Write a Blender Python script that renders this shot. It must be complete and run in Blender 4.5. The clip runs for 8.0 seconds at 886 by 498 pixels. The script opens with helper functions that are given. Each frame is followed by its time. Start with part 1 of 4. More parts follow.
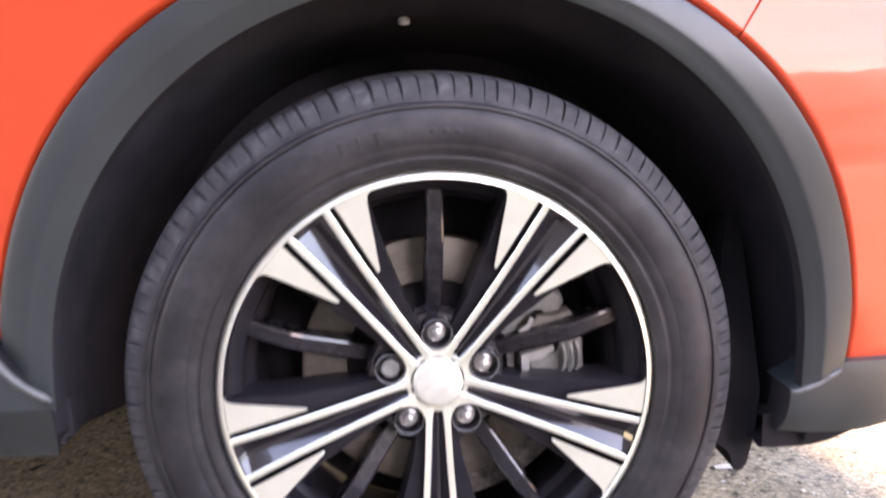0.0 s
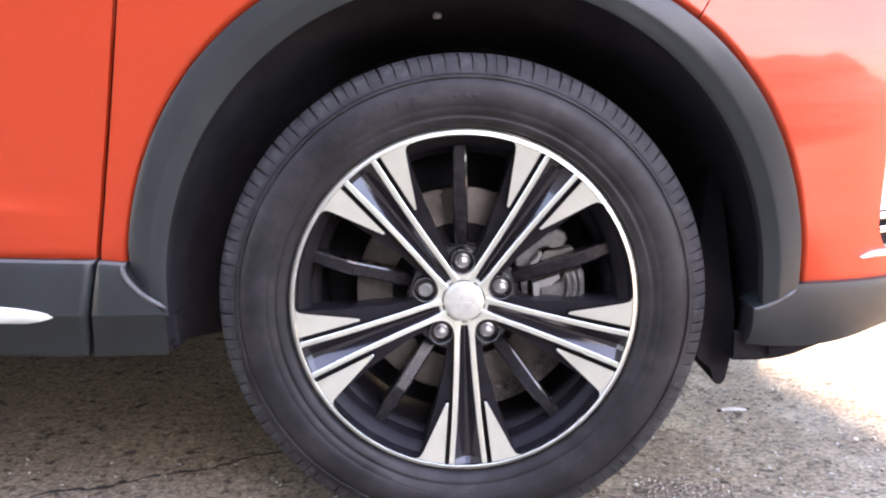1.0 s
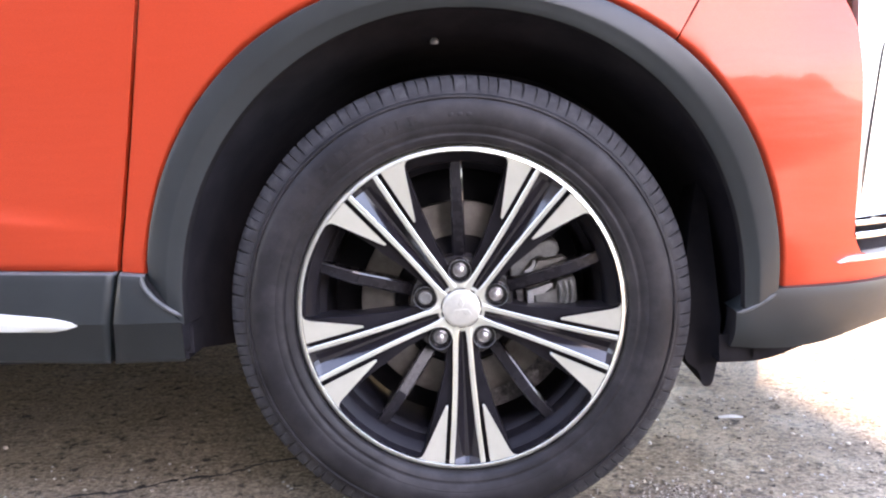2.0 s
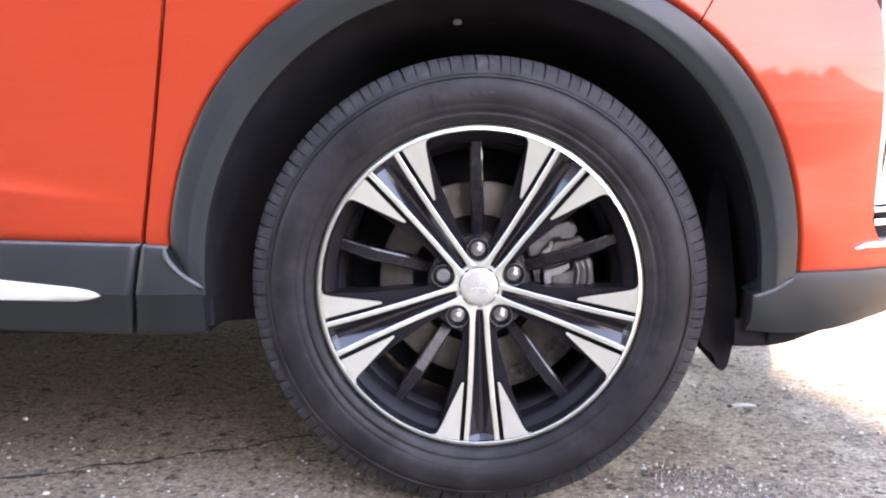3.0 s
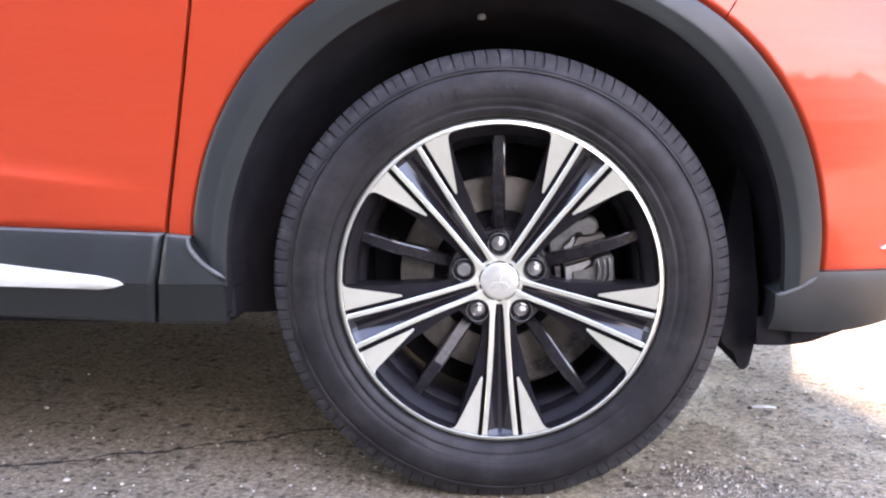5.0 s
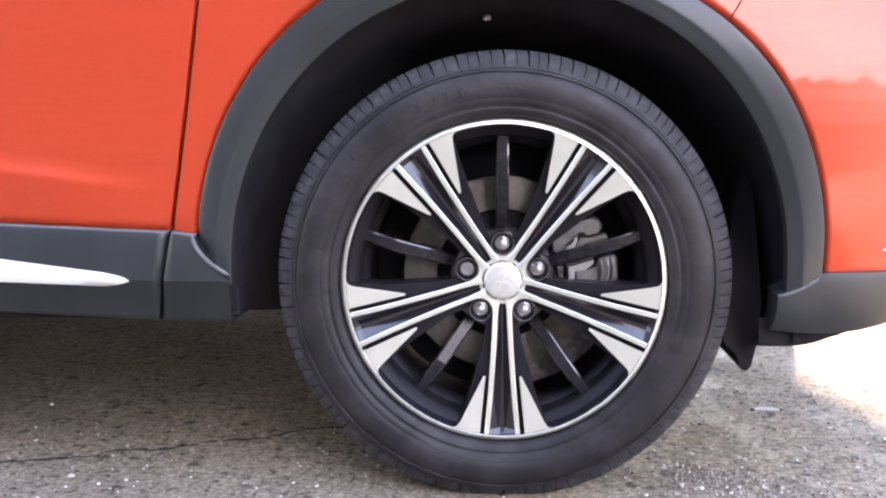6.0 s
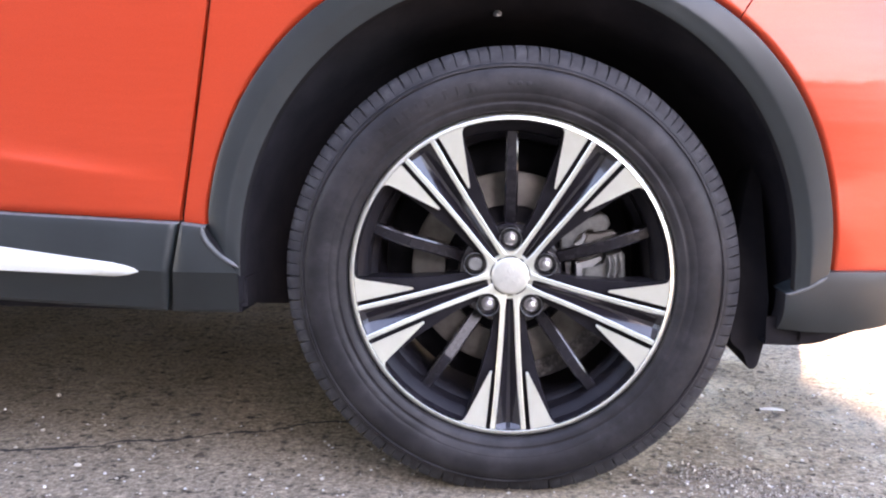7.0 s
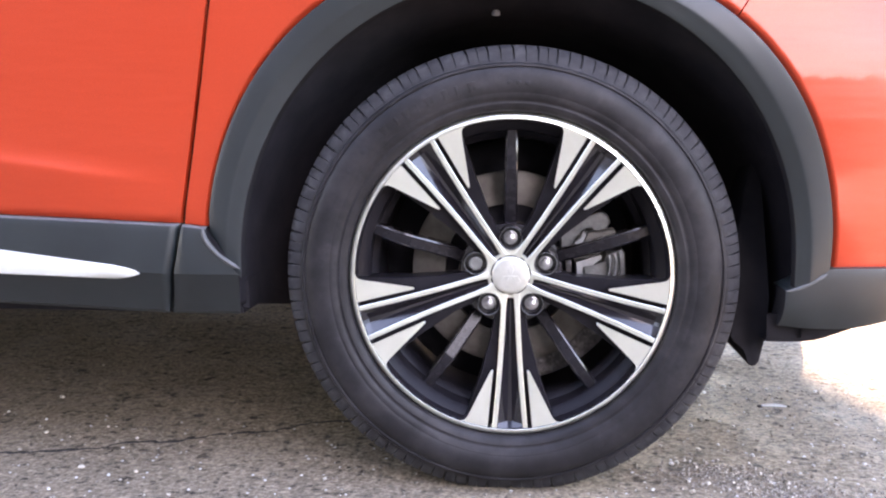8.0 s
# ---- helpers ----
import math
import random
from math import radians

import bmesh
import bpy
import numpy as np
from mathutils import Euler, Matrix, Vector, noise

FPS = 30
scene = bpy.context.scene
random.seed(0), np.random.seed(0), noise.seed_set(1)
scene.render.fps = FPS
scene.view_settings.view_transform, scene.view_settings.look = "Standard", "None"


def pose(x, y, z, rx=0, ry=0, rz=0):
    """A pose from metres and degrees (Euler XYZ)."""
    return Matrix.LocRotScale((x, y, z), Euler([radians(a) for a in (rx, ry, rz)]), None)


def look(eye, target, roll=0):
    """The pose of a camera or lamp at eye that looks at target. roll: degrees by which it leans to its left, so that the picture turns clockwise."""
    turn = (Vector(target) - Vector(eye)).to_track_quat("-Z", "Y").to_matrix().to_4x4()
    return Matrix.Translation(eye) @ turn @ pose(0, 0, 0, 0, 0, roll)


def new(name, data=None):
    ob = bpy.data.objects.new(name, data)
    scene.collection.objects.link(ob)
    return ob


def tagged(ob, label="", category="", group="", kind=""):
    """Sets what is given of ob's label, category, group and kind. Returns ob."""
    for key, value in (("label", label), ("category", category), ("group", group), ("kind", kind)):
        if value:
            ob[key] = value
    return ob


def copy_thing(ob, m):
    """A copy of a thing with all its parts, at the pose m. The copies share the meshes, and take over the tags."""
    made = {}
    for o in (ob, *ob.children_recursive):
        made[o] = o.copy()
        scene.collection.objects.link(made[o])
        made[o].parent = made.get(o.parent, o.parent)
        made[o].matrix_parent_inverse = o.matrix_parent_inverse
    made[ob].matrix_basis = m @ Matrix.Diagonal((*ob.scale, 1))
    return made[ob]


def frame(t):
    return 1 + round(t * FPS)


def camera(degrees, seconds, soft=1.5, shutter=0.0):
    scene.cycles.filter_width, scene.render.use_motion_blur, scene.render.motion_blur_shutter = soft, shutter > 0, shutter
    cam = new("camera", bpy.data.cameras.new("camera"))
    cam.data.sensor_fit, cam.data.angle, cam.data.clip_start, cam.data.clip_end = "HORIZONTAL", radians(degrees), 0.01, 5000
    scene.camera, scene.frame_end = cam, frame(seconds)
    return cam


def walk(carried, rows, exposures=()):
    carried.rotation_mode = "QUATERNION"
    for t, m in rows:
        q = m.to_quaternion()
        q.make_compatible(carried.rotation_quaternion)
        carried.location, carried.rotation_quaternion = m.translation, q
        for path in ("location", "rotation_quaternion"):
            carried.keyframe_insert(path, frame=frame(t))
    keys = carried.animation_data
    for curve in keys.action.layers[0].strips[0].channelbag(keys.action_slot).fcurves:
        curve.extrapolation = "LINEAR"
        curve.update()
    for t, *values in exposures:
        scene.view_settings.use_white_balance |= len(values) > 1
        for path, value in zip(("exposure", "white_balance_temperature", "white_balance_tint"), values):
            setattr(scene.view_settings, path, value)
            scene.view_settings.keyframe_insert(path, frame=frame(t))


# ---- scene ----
cam = camera(54.5, 8.0, soft=2.1, shutter=0.4)
PATH = [
    (0, (-0.051, -0.912, 0.696), (0.069, 1.04, 0.277), -0.6),
    (0.2, (-0.046, -0.998, 0.636), (0.027, 0.968, 0.277), 0.4),
    (0.5, (-0.038, -1.089, 0.627), (-0.055, 0.875, 0.25), -0.7),
    (1, (-0.003, -1.181, 0.628), (-0.045, 0.788, 0.28), -1.6),
    (1.2, (0.01, -1.204, 0.627), (-0.042, 0.768, 0.297), -2.0),
    (2.3, (0.032, -1.268, 0.602), (-0.07, 0.711, 0.328), -2.0),
    (2.5, (0.028, -1.271, 0.596), (-0.083, 0.706, 0.315), -1.6),
    (3, (0.022, -1.276, 0.587), (-0.095, 0.7, 0.299), -1.3),
    (3.5, (0.021, -1.276, 0.582), (-0.104, 0.699, 0.294), -0.8),
    (4, (0.018, -1.28, 0.579), (-0.127, 0.694, 0.295), -0.9),
    (4.5, (0.016, -1.278, 0.575), (-0.136, 0.696, 0.293), -0.8),
    (6, (0.02, -1.286, 0.568), (-0.15, 0.688, 0.295), -0.3),
    (6.5, (0.017, -1.289, 0.563), (-0.156, 0.684, 0.291), -0.0),
    (7, (0.015, -1.291, 0.558), (-0.166, 0.683, 0.288), 0.4),
    (7.5, (0.018, -1.292, 0.56), (-0.167, 0.68, 0.285), 0.3),
    (8, (0.018, -1.293, 0.562), (-0.168, 0.679, 0.286), -0.1),
]
walk(cam, [(t, look(eye, target, roll)) for t, eye, target, roll in PATH], exposures=[(0.0, 5.22, 9050, 33), (0.2, 4.97, 8950, 32), (0.6, 4.90, 8750, 31), (1.2, 4.89, 8550, 31), (8.0, 4.89, 8300, 31)])

# ------------------------------------------------------------------ light
SUN_DIR = Vector((0.20, -0.88, 0.56)).normalized()     # towards the sun, low over the yard behind the camera
world = bpy.data.worlds.new("sky")
scene.world = world
world.use_nodes = True
wn = world.node_tree.nodes
sky = wn.new("ShaderNodeTexSky")
sky.sky_type, sky.sun_disc = "NISHITA", False
sky.sun_elevation = math.asin(SUN_DIR.z)
sky.sun_rotation = math.atan2(SUN_DIR.x, SUN_DIR.y)
sky.air_density, sky.dust_density, sky.ozone_density = 1.0, 0.3, 1.2
world.node_tree.links.new(sky.outputs[0], wn["Background"].inputs[0])
wn["Background"].inputs[1].default_value = 0.075
sun = new("sun", bpy.data.lights.new("sun", "SUN"))
sun.data.energy, sun.data.angle, sun.data.color = 2.3, radians(0.9), (1.0, 0.985, 0.965)
sun.matrix_world = look(SUN_DIR * 30, (0, 0, 0))

# ------------------------------------------------------------------ materials


def mat(name, color, rough=0.5, metal=0.0, coat=0.0, spec=0.5):
    m = bpy.data.materials.new(name)
    m.use_nodes = True
    b = m.node_tree.nodes["Principled BSDF"]
    b.inputs["Base Color"].default_value = (*color, 1)
    b.inputs["Roughness"].default_value = rough
    b.inputs["Metallic"].default_value = metal
    b.inputs["Coat Weight"].default_value = coat
    b.inputs["Coat Roughness"].default_value = 0.04
    b.inputs["Specular IOR Level"].default_value = spec
    return m


def tex(m, scale, detail=4.0, rough=0.6, stretch=None):
    """A noise in object space; returns its factor socket."""
    nt = m.node_tree
    co = nt.nodes.new("ShaderNodeTexCoord").outputs["Object"]
    if stretch:
        mp = nt.nodes.new("ShaderNodeMapping")
        mp.inputs["Scale"].default_value = stretch
        nt.links.new(co, mp.inputs[0])
        co = mp.outputs[0]
    n = nt.nodes.new("ShaderNodeTexNoise")
    n.inputs["Scale"].default_value, n.inputs["Detail"].default_value, n.inputs["Roughness"].default_value = scale, detail, rough
    nt.links.new(co, n.inputs["Vector"])
    return n.outputs["Fac"]


def ramp(m, fac, stops):
    r = m.node_tree.nodes.new("ShaderNodeValToRGB")
    e = r.color_ramp.elements
    while len(e) < len(stops):
        e.new(0.5)
    for k, (p, c) in enumerate(stops):
        e[k].position, e[k].color = p, (*c, 1)
    m.node_tree.links.new(fac, r.inputs[0])
    return r.outputs[0]


def grey(v):
    return (v, v, v)


def mix(m, fac, a, b, mode="MIX"):
    n = m.node_tree.nodes.new("ShaderNodeMix")
    n.data_type, n.blend_type = "RGBA", mode
    for k, v in ((0, fac), (6, a), (7, b)):
        if isinstance(v, (int, float)):
            n.inputs[k].default_value = v
        elif isinstance(v, tuple):
            n.inputs[k].default_value = (*v, 1)
        else:
            m.node_tree.links.new(v, n.inputs[k])
    return n.outputs[2]


def feed(m, socket, name):
    m.node_tree.links.new(socket, m.node_tree.nodes["Principled BSDF"].inputs[name])


def bump(m, fac, strength, dist, before=None):
    n = m.node_tree.nodes.new("ShaderNodeBump")
    n.inputs["Strength"].default_value, n.inputs["Distance"].default_value = strength, dist
    m.node_tree.links.new(fac, n.inputs["Height"])
    if before:
        m.node_tree.links.new(before, n.inputs["Normal"])
    feed(m, n.outputs[0], "Normal")
    return n.outputs[0]


PAINT = mat("orange_paint", (0.80, 0.065, 0.014), 0.42, 0.2, 0.42)
feed(PAINT, ramp(PAINT, tex(PAINT, 900, 2), [(0.3, (0.50, 0.0395, 0.0100)), (0.7, (0.59, 0.0545, 0.0155))]), "Base Color")
wave = bump(PAINT, tex(PAINT, 5, 3, 0.5, (0.7, 1.0, 3.0)), 0.30, 0.012)
bump(PAINT, tex(PAINT, 60, 2), 0.02, 0.002, wave)

CLAD = mat("grained_black_plastic", (0.045, 0.048, 0.053), 0.46, spec=0.6)
feed(CLAD, ramp(CLAD, tex(CLAD, 9, 5), [(0.3, (0.0112, 0.0154, 0.0170)), (0.7, (0.0172, 0.0232, 0.0250))]), "Base Color")
feed(CLAD, ramp(CLAD, tex(CLAD, 25, 4), [(0.3, grey(0.36)), (0.7, grey(0.48))]), "Roughness")
bump(CLAD, tex(CLAD, 1400, 2), 0.25, 0.0006)

LINER = mat("black_liner_felt", (0.012, 0.0115, 0.0125), 0.9, spec=0.05)
feed(LINER, ramp(LINER, tex(LINER, 14, 5), [(0.35, (0.024, 0.0225, 0.0265)), (0.75, (0.038, 0.036, 0.0415))]), "Base Color")
bump(LINER, tex(LINER, 500, 3), 0.4, 0.001)

GLOSS = mat("gloss_black_paint", (0.012, 0.0105, 0.0135), 0.16, 0.0, 0.5, spec=0.55)
feed(GLOSS, ramp(GLOSS, tex(GLOSS, 60, 5), [(0.35, grey(0.10)), (0.75, grey(0.24))]), "Roughness")

BARRELM = mat("satin_black_barrel_paint", (0.011, 0.010, 0.012), 0.34, spec=0.12)
feed(BARRELM, ramp(BARRELM, tex(BARRELM, 30, 5), [(0.3, (0.009, 0.0082, 0.0105)), (0.7, (0.016, 0.0148, 0.0178))]), "Base Color")

MACH = mat("machined_aluminium", (0.82, 0.81, 0.78), 0.3, 0.9)
feed(MACH, ramp(MACH, tex(MACH, 30, 4), [(0.3, (0.86, 0.88, 0.775)), (0.7, (0.92, 0.94, 0.845))]), "Base Color")
feed(MACH, ramp(MACH, tex(MACH, 220, 3), [(0.3, grey(0.30)), (0.7, grey(0.325))]), "Roughness")

CHROME = mat("chrome", (0.80, 0.80, 0.80), 0.09, 1.0)
feed(CHROME, ramp(CHROME, tex(CHROME, 120, 4), [(0.35, grey(0.06)), (0.75, grey(0.2))]), "Roughness")
RUBBER = mat("tyre_rubber", (0.032, 0.031, 0.031), 0.62, spec=0.24)
base_rubber = ramp(RUBBER, tex(RUBBER, 26, 6, 0.65), [(0.3, (0.0098, 0.0092, 0.0104)), (0.55, (0.0162, 0.0152, 0.0170)), (0.78, (0.034, 0.032, 0.035))])
dusty = ramp(RUBBER, tex(RUBBER, 7, 7, 0.72), [(0.46, grey(0.0)), (0.68, grey(0.55))])
feed(RUBBER, mix(RUBBER, dusty, base_rubber, (0.047, 0.044, 0.046)), "Base Color")
feed(RUBBER, ramp(RUBBER, tex(RUBBER, 40, 5), [(0.3, grey(0.40)), (0.7, grey(0.60))]), "Roughness")
bump(RUBBER, tex(RUBBER, 700, 3), 0.2, 0.0006)

# tread is dusty, and lightened further for sky light on the shoulder
TREAD = mat("dusty_skylit_tread_rubber", (0.045, 0.0435, 0.045), 0.75, spec=0.25)
feed(TREAD, ramp(TREAD, tex(TREAD, 60, 6, 0.7), [(0.3, (0.017, 0.0165, 0.019)), (0.55, (0.036, 0.0355, 0.039)), (0.78, (0.080, 0.078, 0.082))]), "Base Color")
bump(TREAD, tex(TREAD, 500, 3), 0.25, 0.0008)
DISC = mat("worn_brake_disc", (0.36, 0.31, 0.24), 0.5, 0.35)
feed(DISC, ramp(DISC, tex(DISC, 26, 6, 0.7), [(0.3, (0.105, 0.094, 0.080)), (0.55, (0.175, 0.161, 0.142)), (0.8, (0.26, 0.245, 0.222))]), "Base Color")
geo_d = DISC.node_tree.nodes.new("ShaderNodeTexCoord").outputs["Object"]
rings = DISC.node_tree.nodes.new("ShaderNodeTexWave")
rings.wave_type, rings.rings_direction = "RINGS", "Y"
rings.inputs["Scale"].default_value, rings.inputs["Distortion"].default_value = 95.0, 1.5
DISC.node_tree.links.new(geo_d, rings.inputs["Vector"])
bump(DISC, rings.outputs["Fac"], 0.25, 0.0006)
PLATE = mat("rough_grey_casting", (0.13, 0.12, 0.115), 0.7, 0.2)
feed(PLATE, ramp(PLATE, tex(PLATE, 130, 5, 0.7), [(0.35, (0.05, 0.046, 0.045)), (0.55, (0.13, 0.122, 0.12)), (0.72, (0.26, 0.25, 0.24))]), "Base Color")
bump(PLATE, tex(PLATE, 220, 3), 0.6, 0.002)
CAST = mat("cast_grey_metal", (0.42, 0.41, 0.39), 0.5, 0.55)
feed(CAST, ramp(CAST, tex(CAST, 50, 6, 0.7), [(0.3, (0.115, 0.115, 0.112)), (0.55, (0.195, 0.197, 0.188)), (0.8, (0.28, 0.283, 0.270))]), "Base Color")
bump(CAST, tex(CAST, 300, 3), 0.3, 0.001)
CLIPM = mat("pale_zinc_steel", (0.45, 0.45, 0.44), 0.45, 0.6)
feed(CLIPM, ramp(CLIPM, tex(CLIPM, 70, 5), [(0.3, (0.25, 0.25, 0.245)), (0.7, (0.38, 0.38, 0.37))]), "Base Color")
NUTM = mat("bright_nut_steel", (0.56, 0.56, 0.57), 0.3, 1.0)
feed(NUTM, ramp(NUTM, tex(NUTM, 160, 4), [(0.3, grey(0.27)), (0.7, grey(0.40))]), "Roughness")
SPOKEM = mat("black_spoke_paint", (0.013, 0.012, 0.015), 0.26, spec=0.30)
feed(SPOKEM, ramp(SPOKEM, tex(SPOKEM, 50, 5), [(0.3, grey(0.22)), (0.7, grey(0.32))]), "Roughness")
CAPM = mat("brushed_cap_silver", (0.60, 0.595, 0.57), 0.34, 0.55)
feed(CAPM, ramp(CAPM, tex(CAPM, 90, 4), [(0.3, (0.56, 0.56, 0.50)), (0.7, (0.67, 0.67, 0.61))]), "Base Color")
PEARL = mat("silver_lacquer", (0.78, 0.78, 0.77), 0.3, 0.35, 0.3)
feed(PEARL, ramp(PEARL, tex(PEARL, 700, 2), [(0.3, (0.76, 0.79, 0.74)), (0.7, (0.82, 0.85, 0.80))]), "Base Color")
# flap rubber; also painted on as shade at rims and end faces
FLAP_SHADE = mat("black_flap_rubber_and_shade", (0.012, 0.011, 0.012), 0.9, spec=0.05)
feed(FLAP_SHADE, ramp(FLAP_SHADE, tex(FLAP_SHADE, 20, 4), [(0.3, (0.0145, 0.0138, 0.0155)), (0.7, (0.0215, 0.0205, 0.0228))]), "Base Color")
# pale grey that paints a highlight along the trim edges
EDGE = mat("pale_trim_edge_highlight", (0.24, 0.235, 0.235), 0.55)
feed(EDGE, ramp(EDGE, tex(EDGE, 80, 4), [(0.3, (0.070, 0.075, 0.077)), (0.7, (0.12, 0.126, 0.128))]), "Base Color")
CLIP = mat("grey_plastic_clip", (0.35, 0.35, 0.36), 0.5)
GLASS = mat("tinted_glass", (0.02, 0.022, 0.025), 0.05, 0.0, 1.0)

ASPH = mat("weathered_asphalt", (0.1, 0.09, 0.085), 0.75, spec=0.18)
a1 = ramp(ASPH, tex(ASPH, 115, 4, 0.75), [(0.33, (0.107, 0.085, 0.064)), (0.48, (0.242, 0.194, 0.141)), (0.66, (0.432, 0.352, 0.258))])
a2 = ramp(ASPH, tex(ASPH, 2.3, 6, 0.6), [(0.3, grey(0.84)), (0.7, grey(1.06))])
a3 = ramp(ASPH, tex(ASPH, 46, 4, 0.6), [(0.36, grey(0.34)), (0.43, grey(0.90)), (0.60, grey(1.0)), (0.70, grey(1.45))])
a4 = ramp(ASPH, tex(ASPH, 25, 6, 0.65, (1.0, 1.25, 1.0)), [(0.365, grey(0.14)), (0.392, grey(0.95)), (0.66, grey(1.0)), (0.69, grey(1.35))])
feed(ASPH, mix(ASPH, 1.0, mix(ASPH, 1.0, mix(ASPH, 1.0, a1, a2, "MULTIPLY"), a3, "MULTIPLY"), a4, "MULTIPLY"), "Base Color")
feed(ASPH, ramp(ASPH, tex(ASPH, 6, 5), [(0.35, grey(0.48)), (0.65, grey(0.80))]), "Roughness")
bump(ASPH, tex(ASPH, 95, 5, 0.7), 0.75, 0.006)
STONE = mat("pale_stone_chips", (0.35, 0.33, 0.31), 0.7)
geo = STONE.node_tree.nodes.new("ShaderNodeNewGeometry").outputs["Random Per Island"]
feed(STONE, ramp(STONE, geo, [(0.0, (0.10, 0.083, 0.066)), (0.5, (0.20, 0.171, 0.138)), (0.88, (0.35, 0.307, 0.250)), (1.0, (0.66, 0.60, 0.51))]), "Base Color")
PALE = mat("pale_quartz_chips", (0.6, 0.58, 0.54), 0.5)
feed(PALE, ramp(PALE, tex(PALE, 150, 3), [(0.3, (0.46, 0.44, 0.41)), (0.7, (0.70, 0.68, 0.64))]), "Base Color")
TAR = mat("dark_crack_filler", (0.022, 0.019, 0.017), 0.85)
feed(TAR, ramp(TAR, tex(TAR, 90, 4), [(0.3, (0.014, 0.012, 0.011)), (0.7, (0.04, 0.035, 0.031))]), "Base Color")
PAPER = mat("white_litter", (0.75, 0.74, 0.72), 0.7)
feed(PAPER, ramp(PAPER, tex(PAPER, 60, 4), [(0.3, (0.86, 0.86, 0.85)), (0.7, (0.93, 0.93, 0.92))]), "Base Color")
LEAF = mat("hedge_leaves", (0.05, 0.08, 0.03), 0.6)
geo2 = LEAF.node_tree.nodes.new("ShaderNodeNewGeometry").outputs["Random Per Island"]
feed(LEAF, ramp(LEAF, geo2, [(0.0, (0.03, 0.05, 0.018)), (1.0, (0.09, 0.13, 0.05))]), "Base Color")

# ------------------------------------------------------------------ mesh helpers


def part(name, bm, material, parent=None, label="", smooth=40.0):
    """Links a bmesh as one mesh object under a thing or a part."""
    bmesh.ops.recalc_face_normals(bm, faces=bm.faces[:])
    me = bpy.data.meshes.new(name)
    for f in bm.faces:
        f.smooth = True
    for e in bm.edges:
        e.smooth = not (len(e.link_faces) == 2 and e.calc_face_angle(0) > radians(smooth))
    bm.to_mesh(me)
    bm.free()
    for m in (material if isinstance(material, (list, tuple)) else [material]):
        me.materials.append(m)
    ob = new(name, me)
    if parent:
        ob.parent = parent
    if label:
        tagged(ob, label)
    return ob


def grid_faces(bm, rows, close_u=False, close_v=False, index=0):
    """Quads between rows of vertices."""
    nu, nv = len(rows), len(rows[0])
    for i in range(nu if close_u else nu - 1):
        for j in range(nv if close_v else nv - 1):
            q = [rows[i][j], rows[i][(j + 1) % nv], rows[(i + 1) % nu][(j + 1) % nv], rows[(i + 1) % nu][j]]
            q = list(dict.fromkeys(q))
            if len(q) > 2:
                f = bm.faces.new(q)
                f.material_index = index


def sheet(pts, bm=None, index=0, **kw):
    bm = bm or bmesh.new()
    grid_faces(bm, [[bm.verts.new(p) for p in row] for row in pts], index=index, **kw)
    return bm


def revolve(profile, n=96, bm=None, index=0, closed=False, cx=0.0, cy=0.0):
    """A turned form about the y axis from (radius, y) pairs."""
    bm = bm or bmesh.new()
    rows = []
    for k in range(n):
        a = 2 * math.pi * k / n
        rows.append([bm.verts.new((cx + r * math.cos(a), y, cy + r * math.sin(a))) for r, y in profile])
    grid_faces(bm, rows, close_u=True, close_v=closed, index=index)
    return bm


def prism(outline, top, bottom, bm=None, side=0, cap=0, grow=0.0, bevel=0.0):
    """A closed block from a plan outline (x, z); top and bottom give y at a point. Returns the bmesh."""
    bm = bm or bmesh.new()
    cx = sum(p[0] for p in outline) / len(outline)
    cz = sum(p[1] for p in outline) / len(outline)

    def shift(p, g):
        d = math.hypot(p[0] - cx, p[1] - cz) or 1
        return p[0] + (p[0] - cx) / d * g, p[1] + (p[1] - cz) / d * g
    loops = []
    if bevel:
        loops.append([bm.verts.new((q[0], top(*p), q[1])) for p in outline for q in [shift(p, -bevel)]])
        loops.append([bm.verts.new((p[0], top(*p) + bevel, p[1])) for p in outline])
    else:
        loops.append([bm.verts.new((p[0], top(*p), p[1])) for p in outline])
    loops.append([bm.verts.new((q[0], bottom(*p), q[1])) for p in outline for q in [shift(p, grow)]])
    n = len(outline)
    for a, b in zip(loops, loops[1:]):
        for k in range(n):
            f = bm.faces.new((a[k], a[(k + 1) % n], b[(k + 1) % n], b[k]))
            f.material_index = cap if (bevel and a is loops[0]) else side
    bm.faces.new(loops[0]).material_index = cap
    bm.faces.new(loops[-1][::-1]).material_index = side
    return bm


def box(lo, hi, bm=None, bevel=0.0):
    bm = bm or bmesh.new()
    made = bmesh.ops.create_cube(bm, size=1.0)["verts"]
    for v in made:
        v.co = [lo[k] + (v.co[k] + 0.5) * (hi[k] - lo[k]) for k in range(3)]
    if bevel:
        edges = list({e for v in made for e in v.link_edges})
        bmesh.ops.bevel(bm, geom=edges, offset=bevel, segments=2, affect="EDGES")
    return bm


def blend(points, t):
    """Linear look-up in a short table of pairs."""
    if t <= points[0][0]:
        return points[0][1]
    for (a, va), (b, vb) in zip(points, points[1:]):
        if t <= b:
            return va + (vb - va) * (t - a) / (b - a)
    return points[-1][1]


def soft(points, t):
    """The same with eased corners."""
    w = 0.012
    return sum(blend(points, t + k * w) for k in (-2, -1, 0, 1, 2)) / 5

